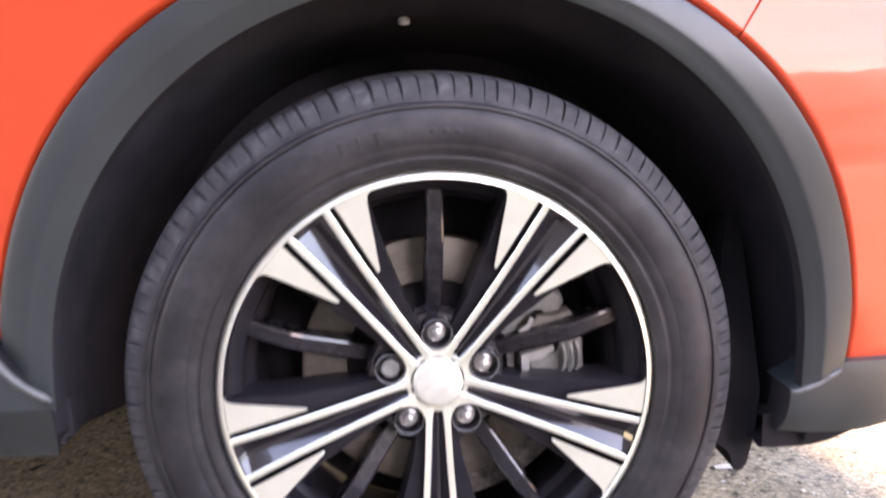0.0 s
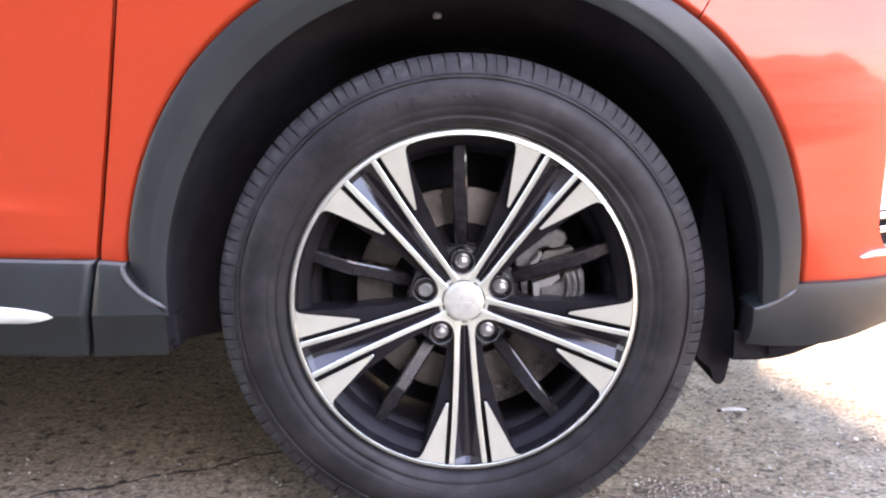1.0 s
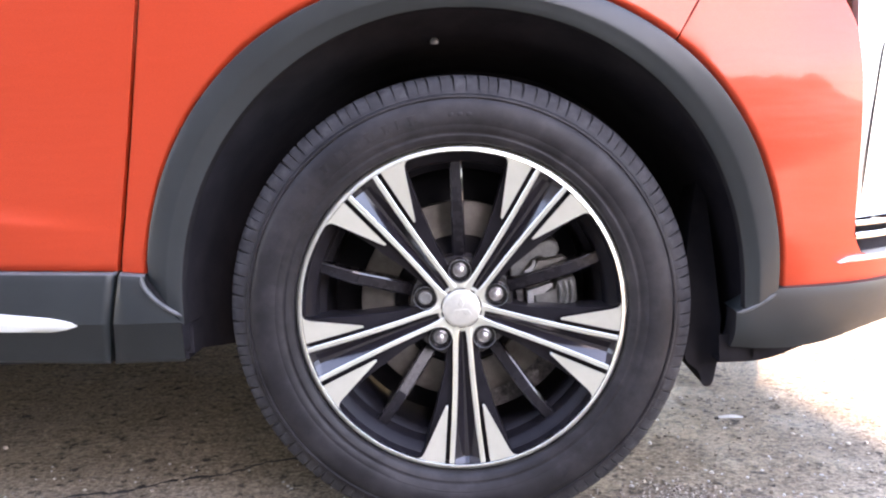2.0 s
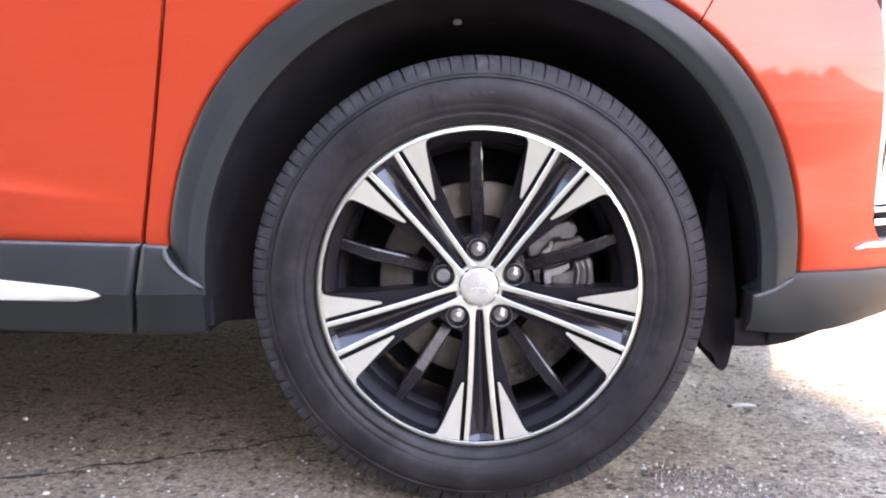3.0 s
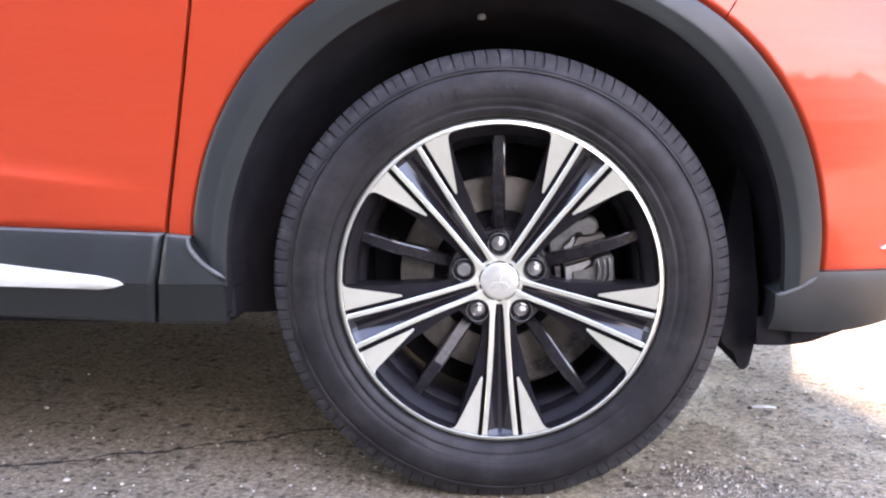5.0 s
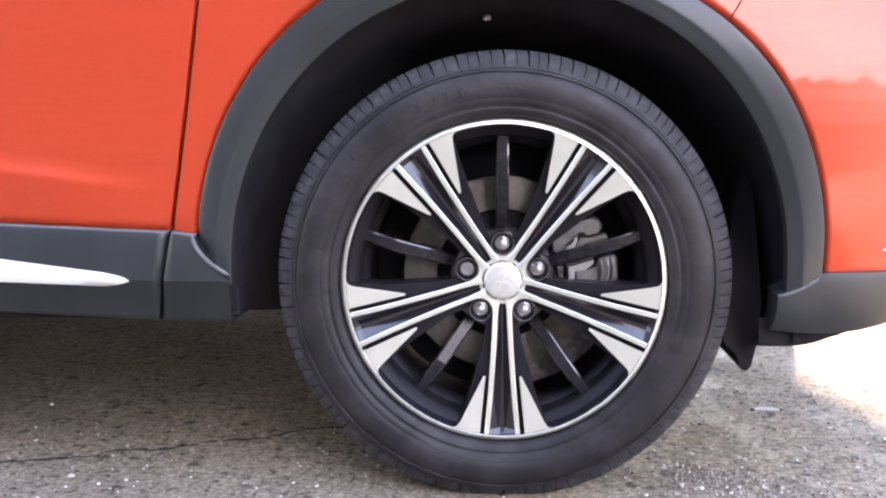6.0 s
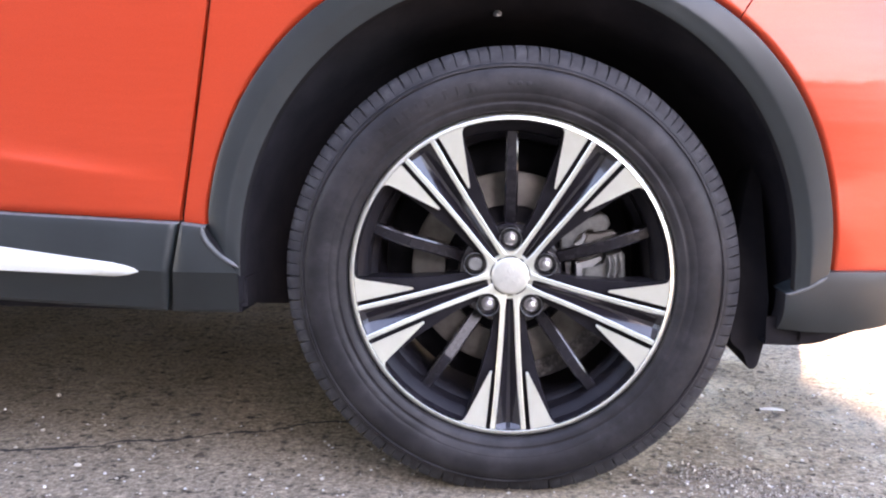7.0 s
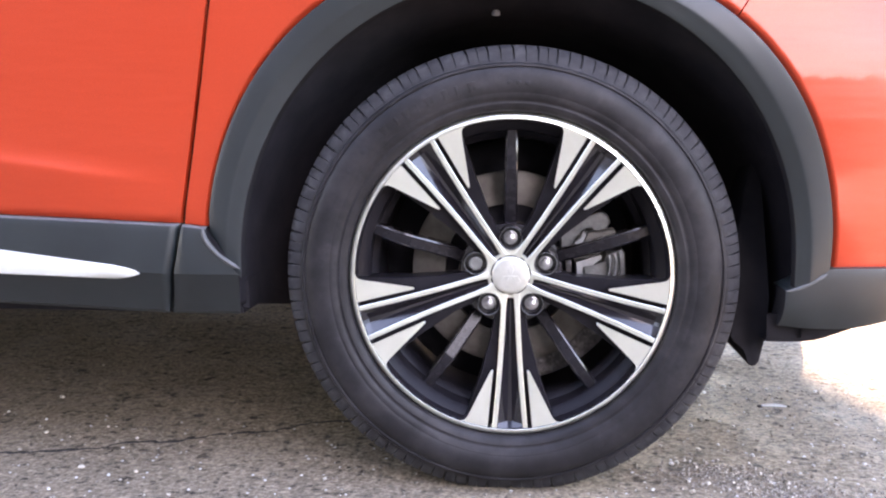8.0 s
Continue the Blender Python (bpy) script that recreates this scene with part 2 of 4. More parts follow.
# ------------------------------------------------------------------ ground


def axis_steps(lo, hi, step, far):
    out = [lo]
    while out[-1] < hi:
        out.append(out[-1] + step)
    s, a, b = step, [], []
    p = lo
    while p > -far:
        s *= 1.35
        p -= s
        a.append(p)
    s, p = step, out[-1]
    while p < far:
        s *= 1.35
        p += s
        b.append(p)
    return a[::-1] + out + b


def lift(x, y):
    near = 1.0 if -2 < x < 2 and -1 < y < 2.2 else 0.0
    return near * (0.0022 * noise.noise((x * 45, y * 45, 0)) + 0.0035 * noise.noise((x * 7, y * 7, 3))) - 0.002


gx, gy = axis_steps(-1.5, 1.7, 0.014, 900), axis_steps(-0.35, 1.6, 0.014, 900)
gv = [(x, y, lift(x, y)) for y in gy for x in gx]
gf = [(j * len(gx) + i, j * len(gx) + i + 1, (j + 1) * len(gx) + i + 1, (j + 1) * len(gx) + i) for j in range(len(gy) - 1) for i in range(len(gx) - 1)]
gm = bpy.data.meshes.new("ground")
gm.from_pydata(gv, [], gf)
gm.materials.append(ASPH)
for poly in gm.polygons:
    poly.use_smooth = True
ground = tagged(new("ground", gm), "weathered grey asphalt with loose stone chips and a crack", "ground", kind="structure")

# ------------------------------------------------------------------ car: outlines and side surface
WZ = 0.338               # height of the wheel's centre
MID = 0.88               # the car's centre line
BASE = -2.67             # the rear axle

ARCH_OUT, ARCH_IN = (0.464, 0.463, 2.2), (0.4135, 0.418, 2.08)


def arch_point(shape, a):
    """A point (x, z) of the wheel arch at the angle a from straight ahead, a superellipse over short uprights."""
    ax, az, n = shape
    if a > math.pi / 2 and n > 2.15:
        ax, n = ax + 0.004, 2.12
    elif a > math.pi / 2 and n > 2.06:
        n = 2.0
    c, s = math.cos(a), math.sin(a)
    if s <= 0:
        return 0.0005 + math.copysign(ax, c), 0.36 + s * 0.25
    return 0.0005 + math.copysign(ax * abs(c) ** (2 / n), c), 0.36 + az * s ** (2 / n)


DOOR_PROFILE = [(0.40, -0.014), (0.50, -0.016), (0.62, -0.0205), (0.80, -0.034), (0.95, -0.044), (1.05, -0.03)]
NOSE_PROFILE = [(0.35, 0.004), (0.42, -0.008), (0.60, -0.014), (0.70, -0.008), (0.80, 0.010), (0.95, 0.05), (1.05, 0.09)]


def nose(x):
    """How far the body's side has turned in towards the front."""
    return 0.0 if x < 0.43 else 0.50 * ((x - 0.43) / 0.50) ** 2.6 + 5.0 * max(0.0, x - 0.67) ** 2


def side_y(x, z):
    w = min(1.0, max(0.0, (x + 0.25) / 0.60))
    w = w * w * (3 - 2 * w)
    y = (1 - w) * soft(DOOR_PROFILE, z) + w * soft(NOSE_PROFILE, z) + nose(x)
    fade = min(1.0, max(0.0, (-0.515 - x) / 0.15))
    low = z - (0.418 + max(0.0, -0.5115 - x) * 0.040)
    if x < -0.40 and low < 0.015:
        y += 0.0050 * (1 - max(0.0, low) / 0.015) ** 2
    if fade:
        d = z - (0.483 + min(0.06, (-0.563 - x) * 0.138))
        y -= 0.0085 * fade * (max(0.0, 1 - d / 0.034) ** 2 if d > 0 else max(0.0, 1 + d / 0.085))
    return y


ROLL = (0.016, 0.0095, 0.0045, 0.0013)


def shell(pts, material, name, car, label="", depth=0.014, flip=False, roll=False):
    """A body panel from rows of (x, z), with turned-in edges. flip: on the far side."""
    bm = bmesh.new()

    def world_point(p, d, k=9):
        y = side_y(*p) + d + (ROLL[k] if roll and k < 4 else 0)
        return (p[0], 2 * MID - y if flip else y, p[1])
    rows = [[bm.verts.new(world_point(p, 0, k)) for k, p in enumerate(row)] for row in pts]
    grid_faces(bm, rows)
    rim = [(0, j) for j in range(len(pts[0]))] + [(i, len(pts[0]) - 1) for i in range(1, len(pts))]
    rim += [(len(pts) - 1, j) for j in range(len(pts[0]) - 2, -1, -1)] + [(i, 0) for i in range(len(pts) - 2, 0, -1)]
    edge = [rows[i][j] for i, j in rim]
    lip = [bm.verts.new(world_point(pts[i][j], depth, j)) for i, j in rim]
    for k in range(len(edge)):
        n = (k + 1) % len(edge)
        bm.faces.new((edge[k], edge[n], lip[n], lip[k]))
    bmesh.ops.remove_doubles(bm, verts=bm.verts[:], dist=1e-5)
    return part(name, bm, material, car, label, smooth=32)


def polyline(points, n):
    """n + 1 points evenly along a polyline."""
    lens = [0.0]
    for a, b in zip(points, points[1:]):
        lens.append(lens[-1] + math.dist(a, b))
    xs, zs = list(zip(lens, (p[0] for p in points))), list(zip(lens, (p[1] for p in points)))
    return [(blend(xs, lens[-1] * k / n), blend(zs, lens[-1] * k / n)) for k in range(n + 1)]


def ruled(a, b, n=14, roll=False):
    """Rows between two lines of points; roll: with close steps along the first line."""
    if roll:
        out = []
        for p, q in zip(a, b):
            size = max(math.dist(p, q), 1e-6)
            steps = [min(0.5, d / size) for d in (0, 0.0028, 0.0060, 0.0092, 0.0116, 0.0145, 0.021)]
            steps += [steps[-1] + (1 - steps[-1]) * k / n for k in range(1, n + 1)]
            out.append([(p[0] + (q[0] - p[0]) * f, p[1] + (q[1] - p[1]) * f) for f in steps])
        return out
    return [[(p[0] + (q[0] - p[0]) * k / n, p[1] + (q[1] - p[1]) * k / n) for k in range(n + 1)] for p, q in zip(a, b)]


def arch_line(shape, a0, a1, n=60, dx=0.0):
    out = []
    for k in range(n + 1):
        x, z = arch_point(shape, a0 + (a1 - a0) * k / n)
        out.append((x + dx, z))
    return out


car = new("car")
tagged(car, "orange crossover car with black plastic cladding parked on asphalt", "car")
A_SEAM = 0.80            # arch angle at the joint of wing and bumper
for a in range(200):     # the angle whose outer point lies at the joint
    if arch_point(ARCH_OUT, 0.6 + a * 0.004)[0] < 0.317:
        A_SEAM = 0.6 + a * 0.004
        break
A_LEFT = math.pi - 0.065
A_RIGHT = 0.0

wing_in = arch_line((0.463, 0.462, 2.2), A_LEFT, A_SEAM, 60)
wing_out = polyline([(-0.5055, 0.411), (-0.3985, 1.0), (0.44, 0.98), (0.395, 0.85)], 60)
bump_in = arch_line((0.463, 0.462, 2.2), A_SEAM - 0.004, A_RIGHT, 40)
bump_out = polyline([(0.399, 0.848), (0.49, 0.83), (0.55, 0.79), (0.580, 0.73), (0.587, 0.66), (0.584, 0.56), (0.580, 0.47), (0.579, 0.43), (0.592, 0.402), (0.66, 0.392), (0.70, 0.357)], 40)
for flip in (False, True):
    shell(ruled(wing_in, wing_out, roll=True), PAINT, "front_wing", car, "glossy orange front wing", flip=flip, roll=True)
    shell(ruled(bump_in, bump_out, roll=True), PAINT, "bumper_skin", car, "glossy orange bumper corner", flip=flip, roll=True)
    seam = polyline([(-0.5115, 0.4185), (-0.4045, 1.0)], 170)
    back = polyline([(-1.50, 0.458), (-1.48, 1.0)], 170)
    shell(ruled(seam, back, 40), PAINT, "front_door", car, "glossy orange front door with a crease", flip=flip)
    front = polyline([(-1.505, 0.458), (-1.485, 1.0)], 40)
    rear_arch = arch_line((0.463, 0.462, 2.2), 0.0, math.pi, 60, dx=BASE)
    shell(ruled(front, polyline([(BASE + 0.458, 0.44), (BASE + 0.50, 1.0)], 40), 20), PAINT, "rear_door", car, flip=flip)
    shell(ruled(rear_arch, polyline([(BASE + 0.463, 0.36), (BASE + 0.505, 1.0), (BASE - 0.60, 1.0), (BASE - 0.62, 0.36)], 60)), PAINT, "rear_quarter", car, flip=flip)


def cladding(name, dx, flip, label=""):
    """The moulded wheel-arch lip: a proud flat band, a crease and a chamfer to the opening."""
    section = [(0.0, 0.012), (0.0, -0.003), (0.025, -0.0060), (0.06, -0.0072), (0.15, -0.0088), (0.25, -0.0102), (0.35, -0.0114), (0.45, -0.0124), (0.54, -0.0131), (0.58, -0.0130), (0.61, -0.0125), (0.64, -0.0117), (0.80, -0.0088), (0.95, -0.0062), (0.985, -0.0045), (1.0, 0.003), (1.0, 0.009), (1.0, 0.014)]
    rows = []
    n = 96
    for k in range(n + 1):
        t = k / n
        po = arch_point(ARCH_OUT, math.pi - 0.045 + (A_RIGHT + 0.041 - math.pi) * t)
        pi = arch_point(ARCH_IN, math.pi + 0.10 + (-0.24 - math.pi) * t)
        row = []
        for f, d in section:
            if po[0] < 0 and f > 0.6 and d < 0.012:
                d = -0.0125 + (d + 0.0125) * (1 - 0.6 * min(1.0, -po[0] / 0.2))
            if po[0] > 0.25 and 0.02 < f < 0.6:
                d -= (0.0125 + d) * 0.7 * min(1.0, (po[0] - 0.25) / 0.18)
            x, z = po[0] + (pi[0] - po[0]) * f, po[1] + (pi[1] - po[1]) * f
            y = side_y(po[0], po[1]) * (1 - f) + (-0.012 if po[0] < 0 else -0.004) * f + d
            row.append((x + dx, 2 * MID - y if flip else y, z))
        rows.append(row)
    bm = sheet(rows)
    for k, f in enumerate(bm.faces):         # the turned-in rim takes the dull black as painted shade
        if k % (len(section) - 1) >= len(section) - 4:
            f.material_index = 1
    for end in (0, -1):
        bm.verts.ensure_lookup_table()
        m = len(section)
        base = 0 if end == 0 else n * m
        bm.faces.new([bm.verts[base + j] for j in range(m)])
    return part(name, bm, [CLAD, FLAP_SHADE], car, label, smooth=28)


for flip in (False, True):
    cladding("arch_cladding", 0, flip, "dark grey grained plastic arch trim")
    cladding("arch_cladding", BASE, flip)


def extrude_x(profile, x0, x1, flip, slope=0.0, steps=2, bevel=0.0):
    """A moulding along x from a closed (y, z) profile; its ends are drawn in by bevel."""
    bm = bmesh.new()
    cy = sum(p[0] for p in profile) / len(profile)
    xs = [(x0, 1.0), (x0 + bevel, 0.0)] if bevel else [(x0, 0.0)]
    xs += [(x0 + (x1 - x0) * k / steps, 0.0) for k in range(1, steps)]
    xs += [(x1 - bevel * (1 - f), 1 - (1 - f * f) ** 0.5) for f in (0.0, 0.35, 0.6, 0.8, 0.93, 1.0)] if bevel else [(x1, 0.0)]
    rows = []
    for x, tuck in xs:
        row = []
        for y, z in profile:
            yy = y + tuck * bevel if y < cy else y
            row.append(bm.verts.new((x + (z - 0.417) * 0.176 - 0.22 * max(0.0, 0.02 + yy) * (z < 0.336), 2 * MID - yy if flip else yy, z + slope * (x1 - x))))
        rows.append(row)
    grid_faces(bm, rows, close_v=True)
    bm.faces.new(rows[0])
    bm.faces.new(rows[-1][::-1])
    rim = {v for row in rows[1:] for v in row[1:4]}          # the upper edge, its highlight painted pale
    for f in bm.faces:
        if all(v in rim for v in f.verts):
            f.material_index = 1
    return bm


SILL = [(0.06, 0.4181), (-0.0185, 0.4181), (-0.0225, 0.4171), (-0.0254, 0.4149), (-0.0268, 0.411), (-0.0276, 0.404), (-0.030, 0.375), (-0.032, 0.342), (-0.029, 0.336), (-0.012, 0.300), (-0.002, 0.278), (0.004, 0.273), (0.06, 0.273)]
for flip in (False, True):
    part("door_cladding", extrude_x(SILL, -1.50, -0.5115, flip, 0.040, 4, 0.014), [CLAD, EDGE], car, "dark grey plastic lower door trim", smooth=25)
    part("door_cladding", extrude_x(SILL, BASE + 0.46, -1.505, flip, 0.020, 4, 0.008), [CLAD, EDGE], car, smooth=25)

# the corner moulding between the door trim and the wheel arch
for flip in (False, True):
    bm = bmesh.new()
    rows = []
    for y, z in SILL:
        x0 = -0.5055 + (z - 0.417) * 0.176 - 0.22 * max(0.0, 0.02 + y) * (z < 0.336)
        t = min(1.0, max(0.0, (0.4165 - z) / 0.066))
        x1 = -0.4670 + 0.052 * t ** 1.9 - (0.33 * (y + 0.03) if z < 0.337 else 0.0)
        row = []
        for k in range(9):
            f = k / 8
            x = x0 + (x1 - x0) * f
            yy = y + 0.002 * f * f if y < 0.05 else y
            if k == 0 and y < 0.0:
                yy += 0.004
            row.append(bm.verts.new((x, 2 * MID - yy if flip else yy, z - (0.0045 * f if z > 0.40 else 0.0))))
        rows.append(row)
    grid_faces(bm, rows, close_u=True)
    bm.faces.new([r[0] for r in rows])
    # end face towards the wheel is blackened for the shade there
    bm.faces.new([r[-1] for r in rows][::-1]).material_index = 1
    # the painted highlight runs on along the corner's upper edge
    rim = {v for row in rows[1:4] for v in row}
    for f in bm.faces:
        if all(v in rim for v in f.verts):
            f.material_index = 2
    part("sill_corner", bm, [CLAD, FLAP_SHADE, EDGE], car, smooth=25)

# the bright strip in the door trim: a blade that tapers to a rounded tip
for flip in (False, True):
    rows = []
    for k in range(41):
        f = k / 40
        x = -0.567 - 0.90 * f
        h = min(1.0, (f / 0.05) ** 0.5) if f < 0.05 else 1.0
        zt = 0.344 + 0.010 * h + max(0.0, -0.597 - x) * 0.118
        zt = min(zt, 0.384)
        zb = 0.342 - 0.010 * h + max(0.0, -0.60 - x) * 0.028
        d = -0.0335 if k else -0.030
        row = [(x, -0.028, zt), (x, d, zt - 0.002 * h), (x, d - 0.004 * h, (zt + zb) / 2), (x, d, zb + 0.002 * h), (x, -0.028, zb)]
        rows.append([(p[0], 2 * MID - p[1] if flip else p[1], p[2]) for p in row])
    part("bright_strip", sheet(rows), PEARL, car, "bright silver trim strip", smooth=50)

# lower front moulding, sweeping round the nose under the bumper skin
LOW_BOTTOM = [(0.395, 0.271), (0.408, 0.268), (0.457, 0.265), (0.486, 0.265), (0.506, 0.266), (0.55, 0.273), (0.606, 0.287), (0.66, 0.292), (0.80, 0.296), (0.95, 0.298)]
for flip in (False, True):
    rows = []
    for k in range(-1, 45):
        x = 0.403 + (0.90 - 0.403) * (max(0, k) / 44) ** 1.4
        zb = soft(LOW_BOTTOM, x)
        zt = 0.3605
        if x < 0.463:
            zt = 0.326 + (0.3605 - 0.326) * ((x - 0.403) / 0.060) ** 1.2
        near = max(0.0, 1 - (x - 0.403) / 0.03) ** 2
        back = 0.05 if k < 0 else 0.0
        row = [(x, nose(x) + 0.06, zt), (x, nose(x) - 0.006 + back, zt), (x, nose(x) - 0.0095 + 0.003 * near + back, zt - 0.0012)]
        for j in range(1, 11):
            f = j / 10
            row.append((x - 0.004 * near * f ** 4, nose(x) - 0.0108 + 0.020 * f ** 2.6 + 0.003 * near + back, zt + (zb - zt) * f))
        row.append((x - 0.004 * near, nose(x) + 0.09, zb + 0.004))
        rows.append([(p[0], 2 * MID - p[1] if flip else p[1], p[2]) for p in row])
    bm = sheet(rows)
    bm.normal_update()
    # the end that faces the wheel gets its shade as dull black
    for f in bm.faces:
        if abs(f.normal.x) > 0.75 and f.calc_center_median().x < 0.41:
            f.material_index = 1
    part("lower_bumper", bm, [CLAD, FLAP_SHADE], car, "dark grey plastic lower bumper", smooth=35)

# bright bezel, chrome bars and blade at the corner of the nose


def corner_strip(name, material, x0, x1, z_of, d0, d1, flip, label="", n=24):
    """A strip round the nose's corner between x0 and x1; z_of gives its lower and upper edge."""
    rows = []
    for k in range(n + 1):
        x = x0 + (x1 - x0) * k / n
        zl, zu = z_of(x)
        b = nose(x) - 0.010
        row = [(x, b + d1, zl), (x, b + d0, zl + 0.12 * (zu - zl)), (x, b + d0 - 0.002, (zl + zu) / 2), (x, b + d0, zu - 0.12 * (zu - zl)), (x, b + d1, zu)]
        rows.append([(p[0], 2 * MID - p[1] if flip else p[1], p[2]) for p in row])
    bm = sheet(rows)
    bm.verts.ensure_lookup_table()
    bm.faces.new([bm.verts[j] for j in range(5)])
    bm.faces.new([bm.verts[n * 5 + j] for j in range(5)])
    return part(name, bm, material, car, label, smooth=45)


for flip in (False, True):
    corner_strip("bezel", PEARL, 0.580, 0.80, lambda x: (0.452 + 0.02 * (x - 0.6), 0.845), 0.008, 0.03, flip, "bright silver lamp bezel")
    corner_strip("lamp_lens", PEARL, 0.50, 0.86, lambda x: (0.800 + 0.6 * max(0, 0.56 - x), 0.93), 0.0, 0.05, flip, "bright headlamp")
    corner_strip("lamp_recess", LINER, 0.582, 0.84, lambda x: (0.392, 0.455), 0.030, 0.06, flip, "dark lamp recess")
    corner_strip("chrome_bar", CHROME, 0.582, 0.84, lambda x: (0.443, 0.450), 0.004, 0.03, flip, n=16)
    corner_strip("chrome_bar", CHROME, 0.583, 0.84, lambda x: (0.423, 0.435), 0.004, 0.03, flip, n=16)
    corner_strip("chrome_blade", PEARL, 0.553, 0.86, lambda x: (0.3915, 0.392 + 0.0095 * min(1, (x - 0.5525) / 0.02)), -0.004, 0.03, flip, "chrome trim blade", n=20)

# nose, bonnet, cabin and tail, closed above the side panels
bm = bmesh.new()
STATIONS = [(0.905, 0.72, 0.36, 0.80), (0.80, 0.32, 0.36, 0.90), (0.62, 0.11, 0.80, 0.98), (0.30, 0.05, 0.98, 1.04), (-0.30, 0.03, 0.99, 1.10), (-0.55, 0.03, 1.0, 1.13)]
rows = []
for x, y0, zl, zt in STATIONS:
    row = []
    for k in range(15):
        f = -1 + 2 * k / 14
        row.append(bm.verts.new((x, MID + f * (MID - y0), zl + (zt - zl) * (1 - abs(f) ** 4))))
    rows.append(row)
grid_faces(bm, rows)
part("bonnet", bm, PAINT, car, "glossy orange bonnet", smooth=60)
bm = bmesh.new()
CABIN = [(-0.50, 0.06, 1.0, 1.13), (-1.25, 0.16, 1.0, 1.62), (-1.9, 0.17, 1.0, 1.69), (-2.9, 0.20, 1.0, 1.58), (-3.27, 0.10, 1.0, 1.05)]
rows = []
for x, y0, zl, zt in CABIN:
    prof = [(0.03, zl), (0.03 + (y0 - 0.03) * 0.25, zl + (zt - zl) * 0.4), (y0, zl + (zt - zl) * 0.88), (y0 + 0.1, zl + (zt - zl) * 0.98)]
    prof = prof + [(2 * MID - y, z) for y, z in prof[::-1]]
    rows.append([bm.verts.new((x, y, z)) for y, z in prof])
grid_faces(bm, rows)
for f in bm.faces:
    f.material_index = 0 if f.calc_center_median().z > 1.5 else 1
part("cabin", bm, [PAINT, GLASS], car, "tinted glass cabin with an orange roof", smooth=30)
part("tailgate", box((BASE - 0.63, 0.03, 0.36), (BASE - 0.58, 2 * MID - 0.03, 1.04), bevel=0.02), PAINT, car)
part("grille", box((0.70, 0.50, 0.30), (0.84, 2 * MID - 0.50, 0.80), bevel=0.03), CLAD, car)

# floor pan, bulkheads and wheel houses
part("floor_pan", box((BASE + 0.46, 0.05, 0.262), (-0.43, 2 * MID - 0.05, 0.33), bevel=0.01), LINER, car)
part("undertray", box((BASE + 0.46, 0.36, 0.225), (-0.45, 2 * MID - 0.36, 0.265), bevel=0.02), LINER, car)
part("floor_pan", box((-0.43, 0.42, 0.205), (0.42, 2 * MID - 0.36, 0.34), bevel=0.01), LINER, car)
part("floor_pan", box((0.45, 0.16, 0.27), (0.70, 2 * MID - 0.16, 0.33), bevel=0.01), LINER, car)
part("floor_pan", box((BASE - 0.58, 0.32, 0.26), (BASE + 0.46, 2 * MID - 0.32, 0.36), bevel=0.01), LINER, car)


def wheel_house(dx, flip):
    """The felt liner: it starts in a groove behind the arch lip and closes in over the tyre."""
    rows = []
    depth = (0.012, 0.020, 0.034, 0.050, 0.070, 0.090, 0.115, 0.145, 0.180, 0.220, 0.270, 0.330, 0.400)
    for k in range(61):
        a = -0.66 + (math.pi + 1.32) * k / 60
        x, z = arch_point((0.434, 0.436, 2.05), a)
        top = max(0.0, math.sin(a)) ** 1.2
        row = []
        for y in depth:
            s = 1.0 + 0.010 * min(1.0, (y - 0.012) / 0.020) - (0.020 + 0.095 * top) * min(1.0, max(0.0, (y - 0.03) / 0.10)) - 0.30 * max(0.0, y - 0.13)
            s += 0.0025 * math.sin(y * 95) * (1 if 4 < k < 56 else 0)
            zz = 0.36 + (z - 0.36) * s
            zz = max(zz, 0.285 - 0.2 * (y - 0.024) if x < 0 else 0.25)
            row.append(((x + 0.004) * s - 0.004 + dx, 2 * MID - y if flip else y, zz))
        rows.append(row)
    bm = sheet(rows)
    n = len(depth)
    bm.verts.ensure_lookup_table()
    bm.faces.new([bm.verts[k * n + n - 1] for k in range(61)])
    return part("wheel_house", bm, LINER, car, "black felt wheel-arch liner", smooth=60)


for flip in (False, True):
    wheel_house(0, flip)
    wheel_house(BASE, flip)
bm = revolve([(0.0, -0.004), (0.0035, -0.004), (0.0068, -0.001), (0.0068, 0.004), (0.0, 0.004)], 20)
clip = part("liner_clip", bm, CLIP, car, "pale grey plastic push clip")
clip.matrix_basis = pose(-0.03, 0.130, 0.7475, -70, 0, 0)

# rubber air deflector that hangs in front of the tyre
bm = bmesh.new()
FLAP = [(0.394, 0.53), (0.386, 0.50), (0.374, 0.455), (0.358, 0.39), (0.346, 0.30), (0.3445, 0.236), (0.349, 0.2285), (0.3635, 0.217), (0.3675, 0.210), (0.3715, 0.197), (0.375, 0.192), (0.380, 0.1903), (0.385, 0.1918), (0.3895, 0.198), (0.3975, 0.237), (0.402, 0.30), (0.403, 0.40), (0.403, 0.53)]
prism(FLAP, lambda x, z: 0.066 + 0.50 * max(0.0, z - 0.30), lambda x, z: 0.24, bm, bevel=0.002)
part("air_deflector", bm, FLAP_SHADE, car, "black rubber air deflector flap", smooth=40)

# ------------------------------------------------------------------ wheel


def dish(u):
    """How far the wheel's face lies behind its rim at the radius u."""
    return 0.026 * (1 - (min(max(u, 0.03), 0.24) - 0.03) / 0.21)


def place(u, v, a):
    c, s = math.cos(a), math.sin(a)
    return u * c - v * s, u * s + v * c


